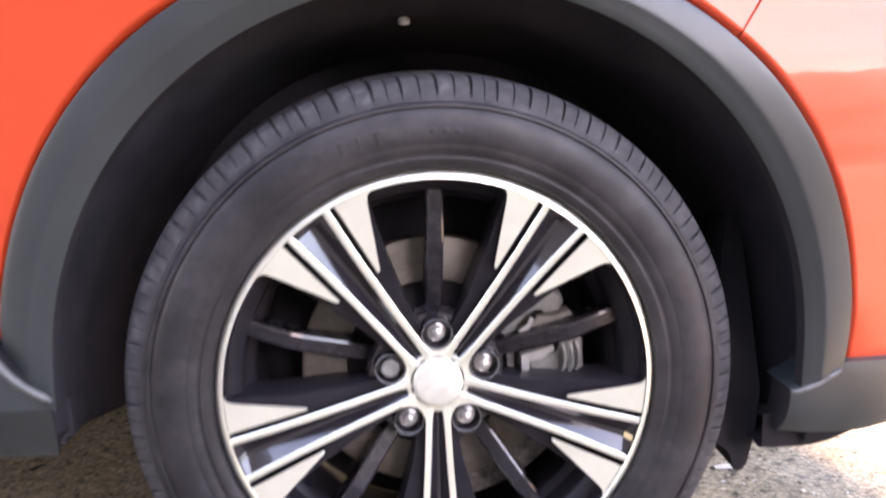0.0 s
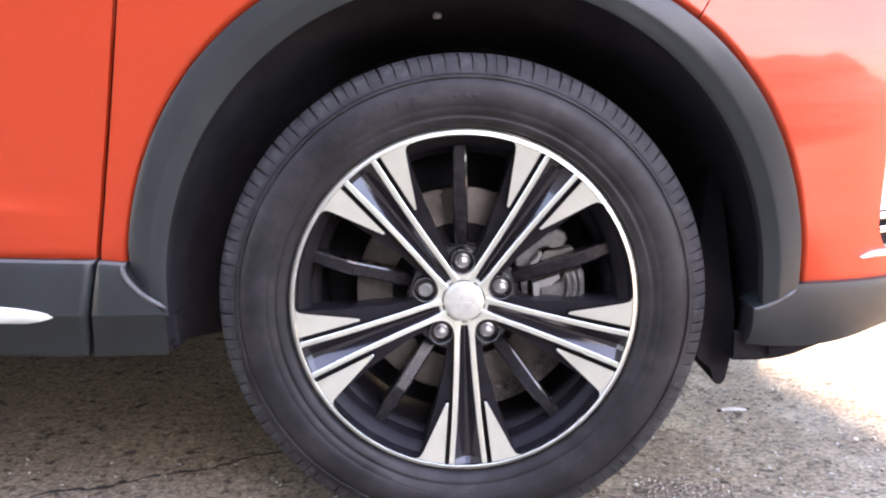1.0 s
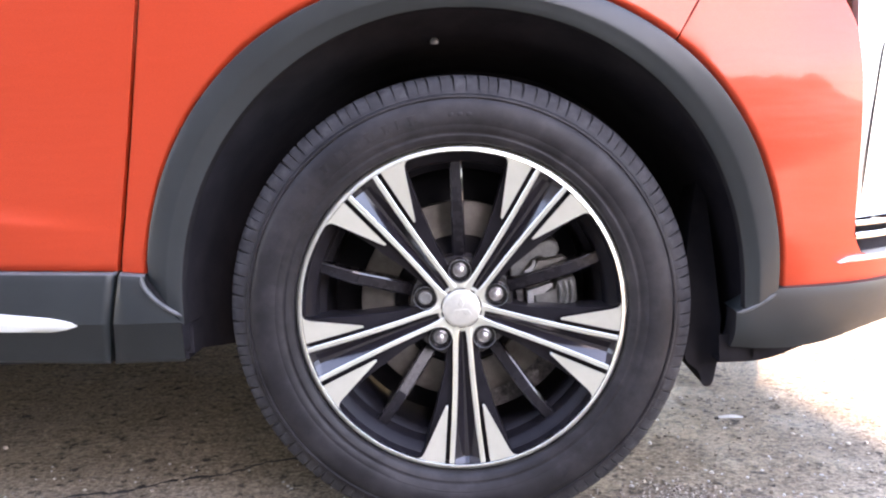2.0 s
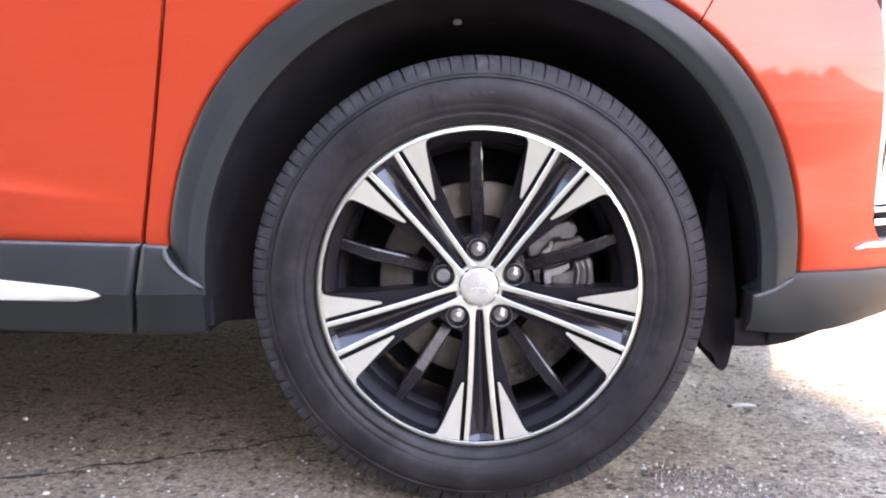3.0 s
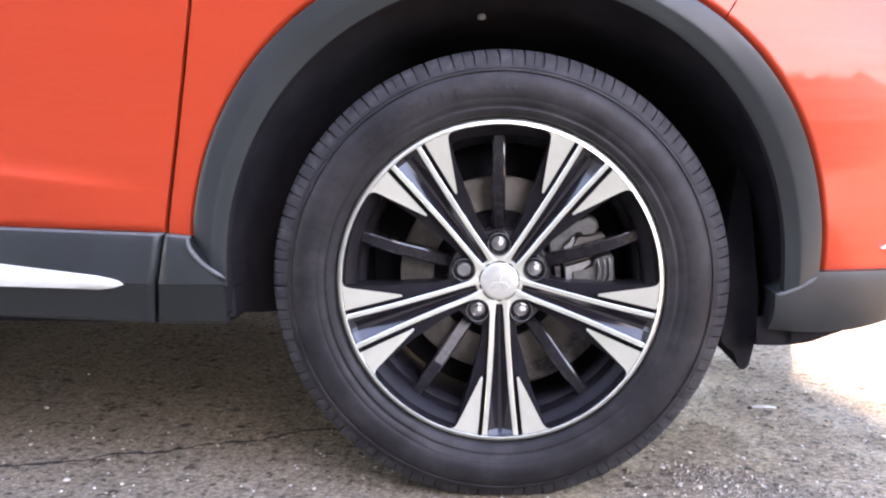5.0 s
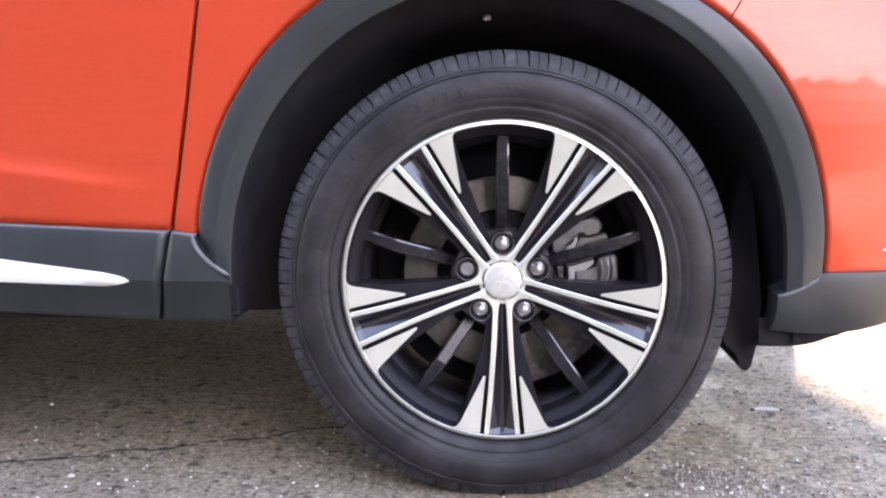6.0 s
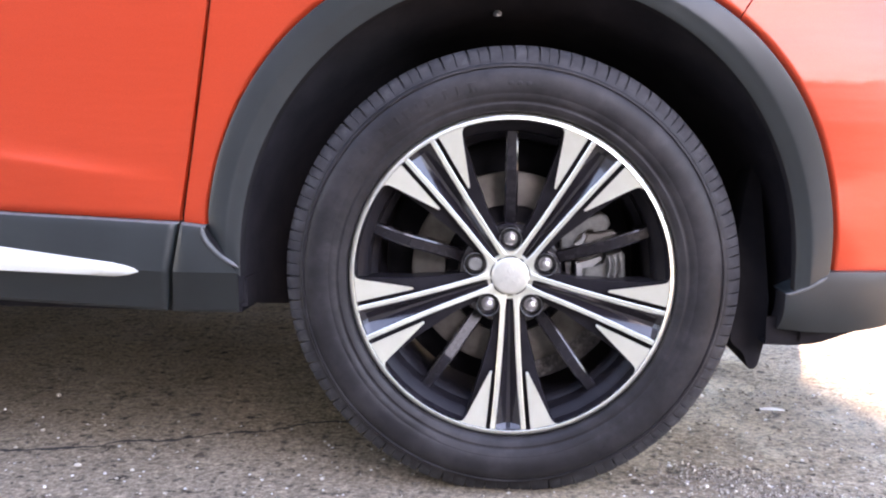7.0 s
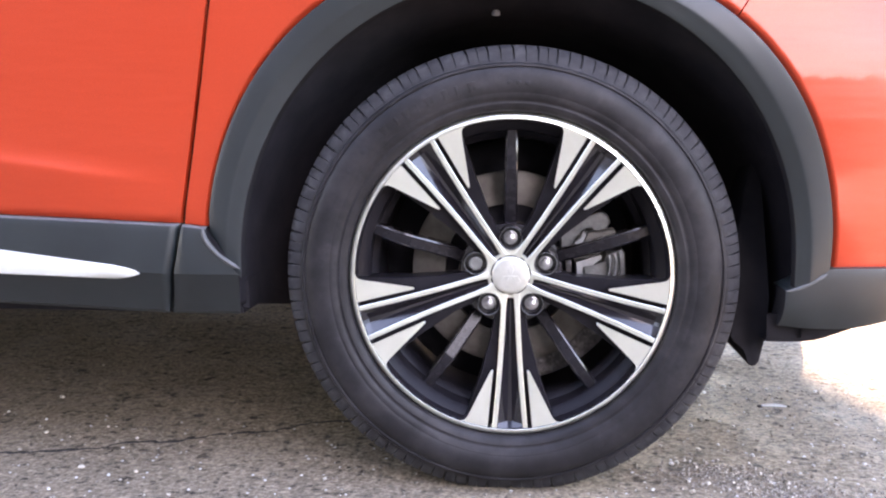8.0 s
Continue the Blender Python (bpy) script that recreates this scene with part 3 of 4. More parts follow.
RAIL = [(0.029, 0.0093), (0.053, 0.0109), (0.096, 0.0128), (0.139, 0.0155), (0.181, 0.0186), (0.233, 0.0236), (0.2395, 0.0243)]
BODY = [(0.028, 0.017), (0.060, 0.0235), (0.100, 0.0295), (0.138, 0.0405), (0.150, 0.0430), (0.222, 0.0672), (0.2275, 0.0735)]

# turned rim: flange, machined lip, barrel
RIM = [(0.2475, 0.014), (0.2486, 0.008), (0.2482, 0.0045), (0.2468, 0.0014), (0.2448, -0.0012), (0.2420, -0.0027), (0.2394, -0.0031), (0.2389, -0.0024)]
BARREL = [(0.2389, -0.0024), (0.2378, 0.006), (0.2368, 0.022), (0.2240, 0.032), (0.2225, 0.036), (0.2215, 0.058), (0.2205, 0.062), (0.2120, 0.069), (0.2105, 0.073), (0.2100, 0.100), (0.2080, 0.150), (0.2100, 0.190), (0.2260, 0.200), (0.2480, 0.206)]


def tyre_mesh():
    prof = [(0.2462, 0.020, 0), (0.2488, 0.0035, 0), (0.2520, -0.0035, 0), (0.2570, -0.0075, 0), (0.2620, -0.0088, 0), (0.2640, -0.0082, 0), (0.2665, -0.0086, 0), (0.2685, -0.0102, 0),
            (0.2760, -0.0128, 0), (0.2770, -0.0127, 0), (0.2780, -0.0133, 0), (0.2880, -0.0148, 0), (0.2980, -0.0142, 0), (0.3080, -0.0118, 0), (0.3115, -0.0096, 0), (0.3145, -0.0074, 0), (0.3160, -0.0094, 0), (0.3186, -0.0088, 0), (0.3202, -0.0052, 0), (0.3215, -0.0012, 0),
            (0.3265, 0.0010, 0.1), (0.3345, 0.0042, 0.8), (0.3415, 0.0085, 1), (0.3460, 0.0140, 1), (0.3485, 0.0230, 1), (0.3498, 0.0380, 1), (0.3504, 0.0530, 1),
            (0.3420, 0.0545, 0), (0.3420, 0.0625, 0), (0.3500, 0.0640, 1), (0.3520, 0.0880, 1), (0.3440, 0.0895, 0), (0.3440, 0.0985, 0), (0.3520, 0.1000, 1),
            (0.3520, 0.1180, 1), (0.3420, 0.1195, 0), (0.3420, 0.1285, 0), (0.3500, 0.1300, 1), (0.3480, 0.1600, 1), (0.3400, 0.1850, 1), (0.3280, 0.2020, 0), (0.3000, 0.2180, 0), (0.2700, 0.2130, 0), (0.2480, 0.2030, 0)]
    pitch = [(0.00, 1.0), (0.32, 1.0), (0.44, 0.0), (1.80, 0.0), (2.95, 0.0), (3.03, 0.7), (3.20, 0.7), (3.28, 0.0), (4.60, 0.0), (5.86, 0.0)]
    starts = [6 * k + 0.55 * math.sin(k * 2.1) + 0.30 * math.sin(k * 5.3 + 1) for k in range(60)] + [360 + 0.30 * math.sin(1)]
    starts[0] = 0.30 * math.sin(1)
    bm, rows = bmesh.new(), []
    for k in range(60):
        for da, depth in pitch:
            a = radians(starts[k] + da * (starts[k + 1] - starts[k]) / 6)
            row = []
            for r, y, g in prof:
                rr = r - 0.0042 * depth * g
                yy = y + 0.0030 * depth * g * (1 if y < 0.05 else 0)
                lean = radians(1.0) * (max(0.0, y - 0.004) / 0.05 if y < 0.06 else 1.1) * (1 if g else 0)
                x, z = rr * math.cos(a + lean), rr * math.sin(a + lean)
                low = max(0.0, -z / r - 0.86) / 0.14
                if 0.25 < r < 0.335:
                    yy += (-0.006 if y < 0.1 else 0.006) * low * math.sin(math.pi * (r - 0.25) / 0.085)
                row.append(bm.verts.new((x, yy, max(z, -WZ - 0.0005))))
            rows.append(row)
    grid_faces(bm, rows, close_u=True)
    for f in bm.faces:
        c = f.calc_center_median()
        f.material_index = 1 if math.hypot(c.x, c.z) > 0.3265 and c.y < 0.17 else 0
    return bm


def tyre_bars(parent):
    """Raised lettering on the side wall as plain bars."""
    spans = [(146, 3.2, 0.010), (139, 2.6, 0.010), (130.5, 3.6, 0.015), (126, 1.4, 0.015), (122.5, 3.4, 0.015), (118.8, 0.9, 0.015), (115, 3.8, 0.015), (110, 2.6, 0.015), (106.5, 1.2, 0.015), (102, 3.6, 0.015), (91, 1.8, 0.006), (88.4, 1.8, 0.006), (85.8, 1.8, 0.006),
             (-60, 3.4, 0.013), (-64.5, 3.6, 0.013), (-69, 3.0, 0.013), (-73.5, 3.6, 0.013), (-78, 3.4, 0.013), (-82.5, 3.0, 0.013), (-87, 3.0, 0.013), (-91.5, 3.0, 0.013), (-96, 3.0, 0.013)]
    for mid, wide, high in spans:
        rows = []
        for k in range(5):
            a = radians(mid - wide / 2 + wide * k / 4)
            d = 0.0006 if 0 < k < 4 else -0.0004
            row = []
            for j, r in enumerate((0.2915 - high / 2, 0.2915 - high / 2 + 0.0008, 0.2915 + high / 2 - 0.0008, 0.2915 + high / 2)):
                y = blend([(0.278, -0.0132), (0.288, -0.0148), (0.298, -0.0142), (0.308, -0.0118)], r)
                row.append((r * math.cos(a), y - (d if 0 < j < 3 else -0.0004), r * math.sin(a)))
            rows.append(row)
        part("raised_bar", sheet(rows), RUBBER, parent)


def wheel_at(m, car):
    bm = revolve(RIM, 128, index=1)
    revolve(BARREL, 128, bm, index=0)
    for f in bm.faces:
        if f.material_index == 0 and f.calc_center_median().y > 0.008:
            f.material_index = 2
    wheel = part("wheel", bm, [SPOKEM, MACH, BARRELM], car, "black alloy wheel with machined silver faces", smooth=35)
    tyre = part("tyre", tyre_mesh(), [RUBBER, TREAD], wheel, "black rubber tyre with ribbed shoulder", smooth=25)
    for s in range(5):
        a = radians(-90 + 72 * s)
        # black spoke body under the machined faces
        radius = lambda x, z: math.hypot(x, z)
        ring = [(u, v, 1) for u, v in BODY] + [(0.2392 * math.cos(t), 0.2392 * math.sin(t), 0) for t in (0.30, 0.2, 0.1, 0.0, -0.1, -0.2, -0.30)] + [(u, -v, -1) for u, v in BODY[::-1]]
        bm, loops = bmesh.new(), []
        for depth, out in ((0.0125, 0.0), (0.030, 0.001), (0.074, -0.003)):
            loop = []
            for u, v, g in ring:
                x, z = place(u, v + g * out * (1 if u < 0.2 else 0.3), a)
                loop.append(bm.verts.new((x, dish(u) + depth, z)))
            loops.append(loop)
        for lo, hi in zip(loops, loops[1:]):
            for k in range(len(lo)):
                bm.faces.new((lo[k], lo[(k + 1) % len(lo)], hi[(k + 1) % len(lo)], hi[k]))
        bm.faces.new(loops[0])
        bm.faces.new(loops[-1][::-1])
        part("spoke", bm, BARRELM, wheel, smooth=30)
        rows = []
        for u, v in polyline(RAIL, 24):
            e = v - 0.0045
            deep = 0.0012 + 0.0110 * min(1.0, (0.2396 - u) / 0.007) * min(1.0, 0.35 + (u - 0.03) / 0.12)
            rows.append([(p[0], dish(u) + d, p[1]) for w, d in ((-e, 0.0012), (-e * 0.18, deep), (e * 0.18, deep), (e, 0.0012)) for p in [place(u, w, a)]])
        part("spoke_trough", sheet(rows), GLOSS, wheel, smooth=20)
        for sign in (1, -1):
            # machined rail
            rows_l, rows_r = [], []
            for u, v in polyline(RAIL, 16):
                w = 0.0038 + max(0.0, 0.045 - u) * 0.12
                rows_l.append(place(u, sign * (v - w), a))
                rows_r.append(place(u, sign * (v + w), a))
            bm = bmesh.new()
            top = lambda p, d: (p[0], dish(math.hypot(*p)) + d, p[1])
            rr = [[top(l, 0.013), top(l, 0.0007), ((l[0] * 0.9 + r[0] * 0.1), dish(math.hypot(*l)), (l[1] * 0.9 + r[1] * 0.1)), ((l[0] * 0.1 + r[0] * 0.9), dish(math.hypot(*r)), (l[1] * 0.1 + r[1] * 0.9)), top(r, 0.0007), top(r, 0.013)] for l, r in zip(rows_l, rows_r)]
            vs = [[bm.verts.new(p) for p in row] for row in rr]
            grid_faces(bm, vs)
            for f in bm.faces:
                n = f.normal if f.normal.length else (f.normal_update() or f.normal)
                f.material_index = 1 if abs(n.y) > 0.5 else 0
            part("spoke_rail", bm, [GLOSS, MACH], wheel, "machined silver rail", smooth=30)
            # machined fin
            fin = [(0.1485, 0.0262), (0.1475, 0.0280), (0.1490, 0.0300), (0.2165, 0.0645), (0.2235, 0.0690), (0.2262, 0.0735), (0.2262, 0.0790)]
            fin += [(0.2392 * math.cos(t), 0.2392 * math.sin(t)) for t in (0.335, 0.28, 0.21, 0.145)]
            out = [place(u, sign * v, a) for u, v in fin]
            bm = prism(out, lambda x, z: dish(radius(x, z)) - 0.0005, lambda x, z: dish(radius(x, z)) + 0.014, side=0, cap=1, bevel=0.0008)
            part("spoke_fin", bm, [GLOSS, MACH], wheel, "machined silver fin", smooth=30)
        # thin black spoke set back between two main spokes
        g = a + radians(36)
        rows = []
        for k in range(17):
            f = k / 16
            u, w = 0.070 + 0.165 * f, 0.0106 - 0.0020 * f
            y = 0.068 - 0.034 * min(1.0, f / 0.58) + 0.007 * max(0.0, (f - 0.58) / 0.42) ** 2
            sec = [(-w, 0.034), (-w, 0.0012), (-w * 0.76, 0.0), (w * 0.76, 0.0), (w, 0.0012), (w, 0.034)]
            rows.append([(p[0], y + d, p[1]) for v, d in sec for p in [place(u, v, g)]])
        bm = sheet(rows)
        for k, f in enumerate(bm.faces):
            f.material_index = 1 if k % 5 in (1, 3) else 0
        part("inner_spoke", bm, [SPOKEM, GLOSS], wheel, "thin gloss black inner spoke", smooth=8)
        # wheel nut in its socket
        cx, cz = place(0.05715, 0, g)
        part("nut_socket", revolve([(0.0200, 0.060), (0.0192, 0.030), (0.0178, 0.0270), (0.0164, 0.0285), (0.0152, 0.046), (0.0, 0.048)], 32, cx=cx, cy=cz), GLOSS, wheel)
        part("socket_rim", revolve([(0.0178, 0.0285), (0.0177, 0.0264), (0.0173, 0.0260), (0.0169, 0.0264), (0.0168, 0.0285)], 32, cx=cx, cy=cz), CAST, wheel)
        bm = bmesh.new()
        lock = s == 3
        rings = [(0.0134, 0.047, 0), (0.0130, 0.0375, 0), (0.0122, 0.0365, 0), (0.0098, 0.0372, 0), (0.0092, 0.0372, 1), (0.0090, 0.0315, 1), (0.0076, 0.0294, 0), (0.0060, 0.0290, 0), (0.0052, 0.0276, 0), (0.0030, 0.0268, 0), (0.0, 0.0266, 0)]
        if lock:
            rings = [(0.0125, 0.047, 0), (0.0125, 0.030, 0), (0.0118, 0.0275, 0), (0.0080, 0.0270, 0), (0.0074, 0.0285, 0), (0.0, 0.0285, 0)]
        rows = []
        for k in range(24):
            t = 2 * math.pi * k / 24
            row = []
            for r, y, hexed in rings:
                r *= 0.84
                rr = r / math.cos((t + math.pi / 6) % (math.pi / 3) - math.pi / 6) * 0.94 if hexed else r
                row.append(bm.verts.new((cx + rr * math.cos(t), y, cz + rr * math.sin(t))))
            rows.append(row)
        grid_faces(bm, rows, close_u=True)
        bmesh.ops.remove_doubles(bm, verts=bm.verts[:], dist=1e-6)
        part("wheel_nut", bm, CAST if lock else NUTM, wheel, "grey locking wheel nut" if lock else "chrome wheel nut", smooth=25)
    for s in range(5):
        # machined web that rounds off the corner between two spokes beside a nut
        g = radians(-54 + 72 * s)
        r_at, v_at = 0.0500, 0.0144
        bx, by = r_at * math.cos(radians(36)) + v_at * math.sin(radians(36)), r_at * math.sin(radians(36)) - v_at * math.cos(radians(36))
        curve = [((1 - t) ** 2 * bx + 2 * t * (1 - t) * 0.0285 + t * t * bx, by * (1 - 2 * t)) for t in (k / 12 for k in range(13))]
        inner = [(0.0312 * math.cos(q), 0.0312 * math.sin(q)) for q in (radians(-30 + 6 * k) for k in range(11))]
        bm = prism([place(u, v, g) for u, v in curve + inner], lambda x, z: dish(math.hypot(x, z)) + 0.0006, lambda x, z: dish(math.hypot(x, z)) + 0.016, side=0, cap=1)
        part("hub_web", bm, [GLOSS, MACH], wheel, "machined silver hub web", smooth=30)
    part("hub_ring", revolve([(0.0312, 0.040), (0.0314, 0.0268), (0.0320, 0.0258), (0.0355, 0.0258), (0.0365, 0.027), (0.0375, 0.040)], 64), MACH, wheel)
    part("hub", revolve([(0.030, 0.040), (0.078, 0.042), (0.082, 0.050), (0.080, 0.085), (0.0, 0.085)], 64), GLOSS, wheel)
    part("centre_cap", revolve([(0.0292, 0.038), (0.0292, 0.0225), (0.0282, 0.0205), (0.0230, 0.0192), (0.0120, 0.0184), (0.0, 0.0182)], 64), CAPM, wheel, "silver domed centre cap", smooth=50)
    for turn in (90, 210, 330):
        emblem = [place(u, v, radians(turn)) for u, v in ((0.0006, 0.0), (0.0095, -0.0048), (0.0184, 0.0), (0.0095, 0.0048))]
        part("emblem", prism(emblem, lambda x, z: 0.0174 + 0.02 * max(0.0, math.hypot(x, z) - 0.01), lambda x, z: 0.0200, bevel=0.0006), CAPM, wheel)
    tyre_bars(wheel)
    wheel.matrix_basis = m
    return wheel


TOE = 2.4                # the front wheels are turned a little
front_wheel = wheel_at(pose(0, 0, WZ, 0, 0, TOE), car)
# brake disc, bell, shield and caliper behind the front wheel
disc = part("brake_disc", revolve([(0.104, 0.100), (0.105, 0.0925), (0.1530, 0.0925), (0.1540, 0.0932), (0.1568, 0.0936), (0.158, 0.0948), (0.158, 0.114), (0.105, 0.116)], 96), DISC, car, "tan-brown worn brake disc")
disc.matrix_basis = pose(0, 0, WZ, 0, 0, TOE)
# bell is coloured dull black for the shade behind the hub
bell = part("disc_bell", revolve([(0.0, 0.083), (0.072, 0.083), (0.088, 0.086), (0.103, 0.096), (0.104, 0.12)], 64), FLAP_SHADE, car)
bell.matrix_basis = pose(0, 0, WZ, 0, 0, TOE)
# shield widened to a dark disc that stops light leaking into the barrel
shield = part("dust_shield_backing", revolve([(0.06, 0.150), (0.165, 0.140), (0.200, 0.148), (0.206, 0.152)], 64), FLAP_SHADE, car)
shield.matrix_basis = pose(0, 0, WZ, 0, 0, TOE)
for m in (pose(BASE, 0, WZ), pose(0, 2 * MID, WZ, 0, 0, 180 + TOE), pose(BASE, 2 * MID, WZ, 0, 0, 180)):
    w = copy_thing(front_wheel, m)
    w.parent = car

# caliper: ribbed body, bridge lobe and carrier in pale cast metal
CAL_BODY = [(0.111, 0.347), (0.129, 0.348), (0.143, 0.355), (0.149, 0.368), (0.173, 0.374), (0.178, 0.368), (0.180, 0.334), (0.174, 0.328), (0.143, 0.324), (0.115, 0.325)]
CAL_BRIDGE = [(0.077, 0.376), (0.075, 0.397), (0.085, 0.411), (0.101, 0.418), (0.105, 0.424), (0.141, 0.432), (0.151, 0.426), (0.154, 0.416), (0.149, 0.406), (0.133, 0.403), (0.129, 0.409), (0.120, 0.408), (0.117, 0.402), (0.108, 0.401), (0.096, 0.388), (0.095, 0.376)]
CAL_PAD = [(0.113, 0.386), (0.120, 0.400), (0.136, 0.401), (0.159, 0.406), (0.164, 0.402), (0.138, 0.391)]
CAL_SPRING = [(0.097, 0.384), (0.109, 0.393), (0.112, 0.402), (0.117, 0.397), (0.111, 0.385), (0.101, 0.381)]
CAL_FRAME = [(0.101, 0.354), (0.139, 0.366), (0.142, 0.361), (0.128, 0.3495), (0.111, 0.347), (0.110, 0.325), (0.102, 0.324)]
CAL_LUG = [(0.070, 0.351), (0.079, 0.342), (0.086, 0.329), (0.064, 0.329)]
CAL_POST = [(0.085, 0.354), (0.095, 0.354), (0.096, 0.327), (0.088, 0.327)]
caliper = part("brake_caliper", prism(CAL_BODY, lambda x, z: 0.074 - 0.012 * math.exp(-((x - 0.160) / 0.012) ** 2), lambda x, z: 0.135, bevel=0.003), CAST, car, "pale grey cast brake caliper", smooth=35)
part("caliper_bridge", prism(CAL_BRIDGE, lambda x, z: 0.074 + 0.10 * max(0.0, 0.10 - x), lambda x, z: 0.130, bevel=0.003), CAST, caliper, smooth=35)
part("brake_pad", prism(CAL_PAD, lambda x, z: 0.068, lambda x, z: 0.092, bevel=0.0015), DISC, caliper, "brown worn brake pad backing", smooth=35)
part("spring_clip", prism(CAL_SPRING, lambda x, z: 0.064, lambda x, z: 0.074, bevel=0.001), CLIPM, caliper, "bright steel spring clip", smooth=35)
part("carrier_frame", prism(CAL_FRAME, lambda x, z: 0.062, lambda x, z: 0.076, bevel=0.0012), CLIPM, caliper, "pale carrier frame", smooth=35)
part("carrier_lug", prism(CAL_LUG, lambda x, z: 0.068, lambda x, z: 0.110, bevel=0.002), CLIPM, caliper, smooth=35)
part("carrier_post", prism(CAL_POST, lambda x, z: 0.076, lambda x, z: 0.110, bevel=0.002), PLATE, caliper, smooth=35)
for x, h in ((0.1515, 0.366), (0.1600, 0.368), (0.1685, 0.369)):
    rows = []
    for k in range(11):
        f = k / 10
        z, bow = 0.331 + (h - 0.331) * f, 0.0035 * math.sin(math.pi * f)
        rows.append([(x + bow + 0.0026 * math.cos(q), 0.0715 - 0.0105 * math.exp(-((x - 0.160) / 0.012) ** 2) - 0.0024 * math.sin(q) * min(1.0, 6 * f, 6 * (1 - f)), z) for q in (0.0, 0.6, 1.2, 1.9, 2.5, 3.14)])
    part("caliper_rib", sheet(rows), CAST, caliper, smooth=60)

# rough cast splash plate that shows past the disc low down at the front
bm, rows = bmesh.new(), []
for k in range(41):
    a = radians(-77 + 45 * k / 40)
    row = []
    for r, y in ((0.146, 0.130), (0.150, 0.1045), (0.156, 0.1030), (0.163, 0.1020), (0.170, 0.1025), (0.177, 0.1020), (0.184, 0.1032), (0.189, 0.1060), (0.190, 0.130)):
        w = 0.0016 * noise.noise((r * 160, a * 26, 2)) if 0.15 < r < 0.189 else 0.0
        row.append((r * math.cos(a), y + w, WZ + r * math.sin(a)))
    rows.append(row)
part("splash_plate", sheet(rows, bm), PLATE, car, "rough grey cast splash plate", smooth=40)

# raised beads where the arch trim meets the sill and the lower bumper, highlight painted in


def tube(points, radius, name, material, parent, label=""):
    bm, rows = bmesh.new(), []
    for k, p in enumerate(points):
        a, b = Vector(points[max(k - 1, 0)]), Vector(points[min(k + 1, len(points) - 1)])
        t = (b - a).normalized()
        u = t.cross(Vector((0, 1, 0))).normalized()
        v = t.cross(u)
        r = radius * (0.35 if k in (0, len(points) - 1) else 1)
        rows.append([bm.verts.new(Vector(p) + r * (math.cos(q) * u + math.sin(q) * v)) for q in (2 * math.pi * i / 10 for i in range(10))])
    grid_faces(bm, rows, close_v=True)
    bm.faces.new(rows[0])
    bm.faces.new(rows[-1][::-1])
    return part(name, bm, material, parent, label, smooth=60)


BEAD_L = [(-0.4700 + 0.056 * f ** 1.6, -0.0292, 0.4125 - 0.0615 * f ** 0.78) for f in (0, 0.1, 0.2, 0.3, 0.4, 0.5, 0.6, 0.7, 0.8, 0.9, 1.0)]
BEAD_R = [(0.404 + 0.055 * f, -0.0120 + 0.0005 * f, 0.326 + 0.026 * max(0.0, f) ** 1.5) for f in (-0.02, 0.1, 0.22, 0.3, 0.45, 0.6, 0.75, 0.9, 1.0)]
tube(BEAD_L, 0.0036, "trim_bead", EDGE, car, "edge bead with its highlight painted pale grey")
tube(BEAD_R, 0.0027, "trim_bead", EDGE, car, "edge bead with its highlight painted pale grey")
bm = bmesh.new()
rows = []
LIP = [(0.386, 0.241), (0.423, 0.240), (0.447, 0.241), (0.477, 0.2475), (0.495, 0.255), (0.515, 0.266)]
for k in range(19):
    x = 0.386 + 0.129 * k / 18
    zb = soft(LIP, x)
    y = nose(x) + 0.020
    rows.append([(x, y + 0.002, 0.285), (x, y, zb + 0.006), (x, y + 0.002, zb + 0.002), (x, y + 0.007, zb), (x, 0.16, zb + 0.004)])
part("splash_lip", sheet(rows), FLAP_SHADE, car, "black undertray lip", smooth=40)

# ------------------------------------------------------------------ loose things on the ground


def chip(bm, x, y, size, flat, rng, index=0):
    """An angular stone chip."""
    n = rng.choice((4, 5, 5, 6))
    turn = rng.uniform(0, 6.28)
    ring, top = [], []
    for k in range(n):
        a = turn + 2 * math.pi * k / n + rng.uniform(-0.3, 0.3)
        r = size * rng.uniform(0.7, 1.2)
        ring.append(bm.verts.new((x + r * math.cos(a), y + r * math.sin(a), -0.004)))
        q = rng.uniform(0.45, 0.8)
        top.append(bm.verts.new((x + q * r * math.cos(a), y + q * r * math.sin(a), lift(x, y) + size * flat * rng.uniform(0.7, 1.3))))
    for k in range(n):
        bm.faces.new((ring[k], ring[(k + 1) % n], top[(k + 1) % n], top[k])).material_index = index
    bm.faces.new(top).material_index = index


rng = random.Random(7)
verts_only = bmesh.new()
for k in range(9000):
    x, y = rng.uniform(-1.35, 1.6), -0.42 + 1.7 * rng.random() ** 1.3
    d = noise.noise((x * 3.1, y * 3.1, 8))
    if rng.random() > 0.55 + 0.8 * d - (0.45 if y > 0.28 and x < 0.1 else 0.0):
        continue
    chip(verts_only, x, y, rng.choice((0.0014, 0.0016, 0.002, 0.0024, 0.003, 0.0036, 0.0046)), rng.uniform(0.15, 0.5), rng)
for k in range(1200):
    x, y = (rng.gauss(0.345, 0.05), rng.gauss(0.085, 0.030)) if k % 5 < 3 else (rng.gauss(0.455, 0.06), rng.gauss(0.025, 0.025))
    chip(verts_only, x, y, rng.choice((0.0016, 0.002, 0.0026, 0.0034, 0.0045)), rng.uniform(0.3, 0.9), rng)
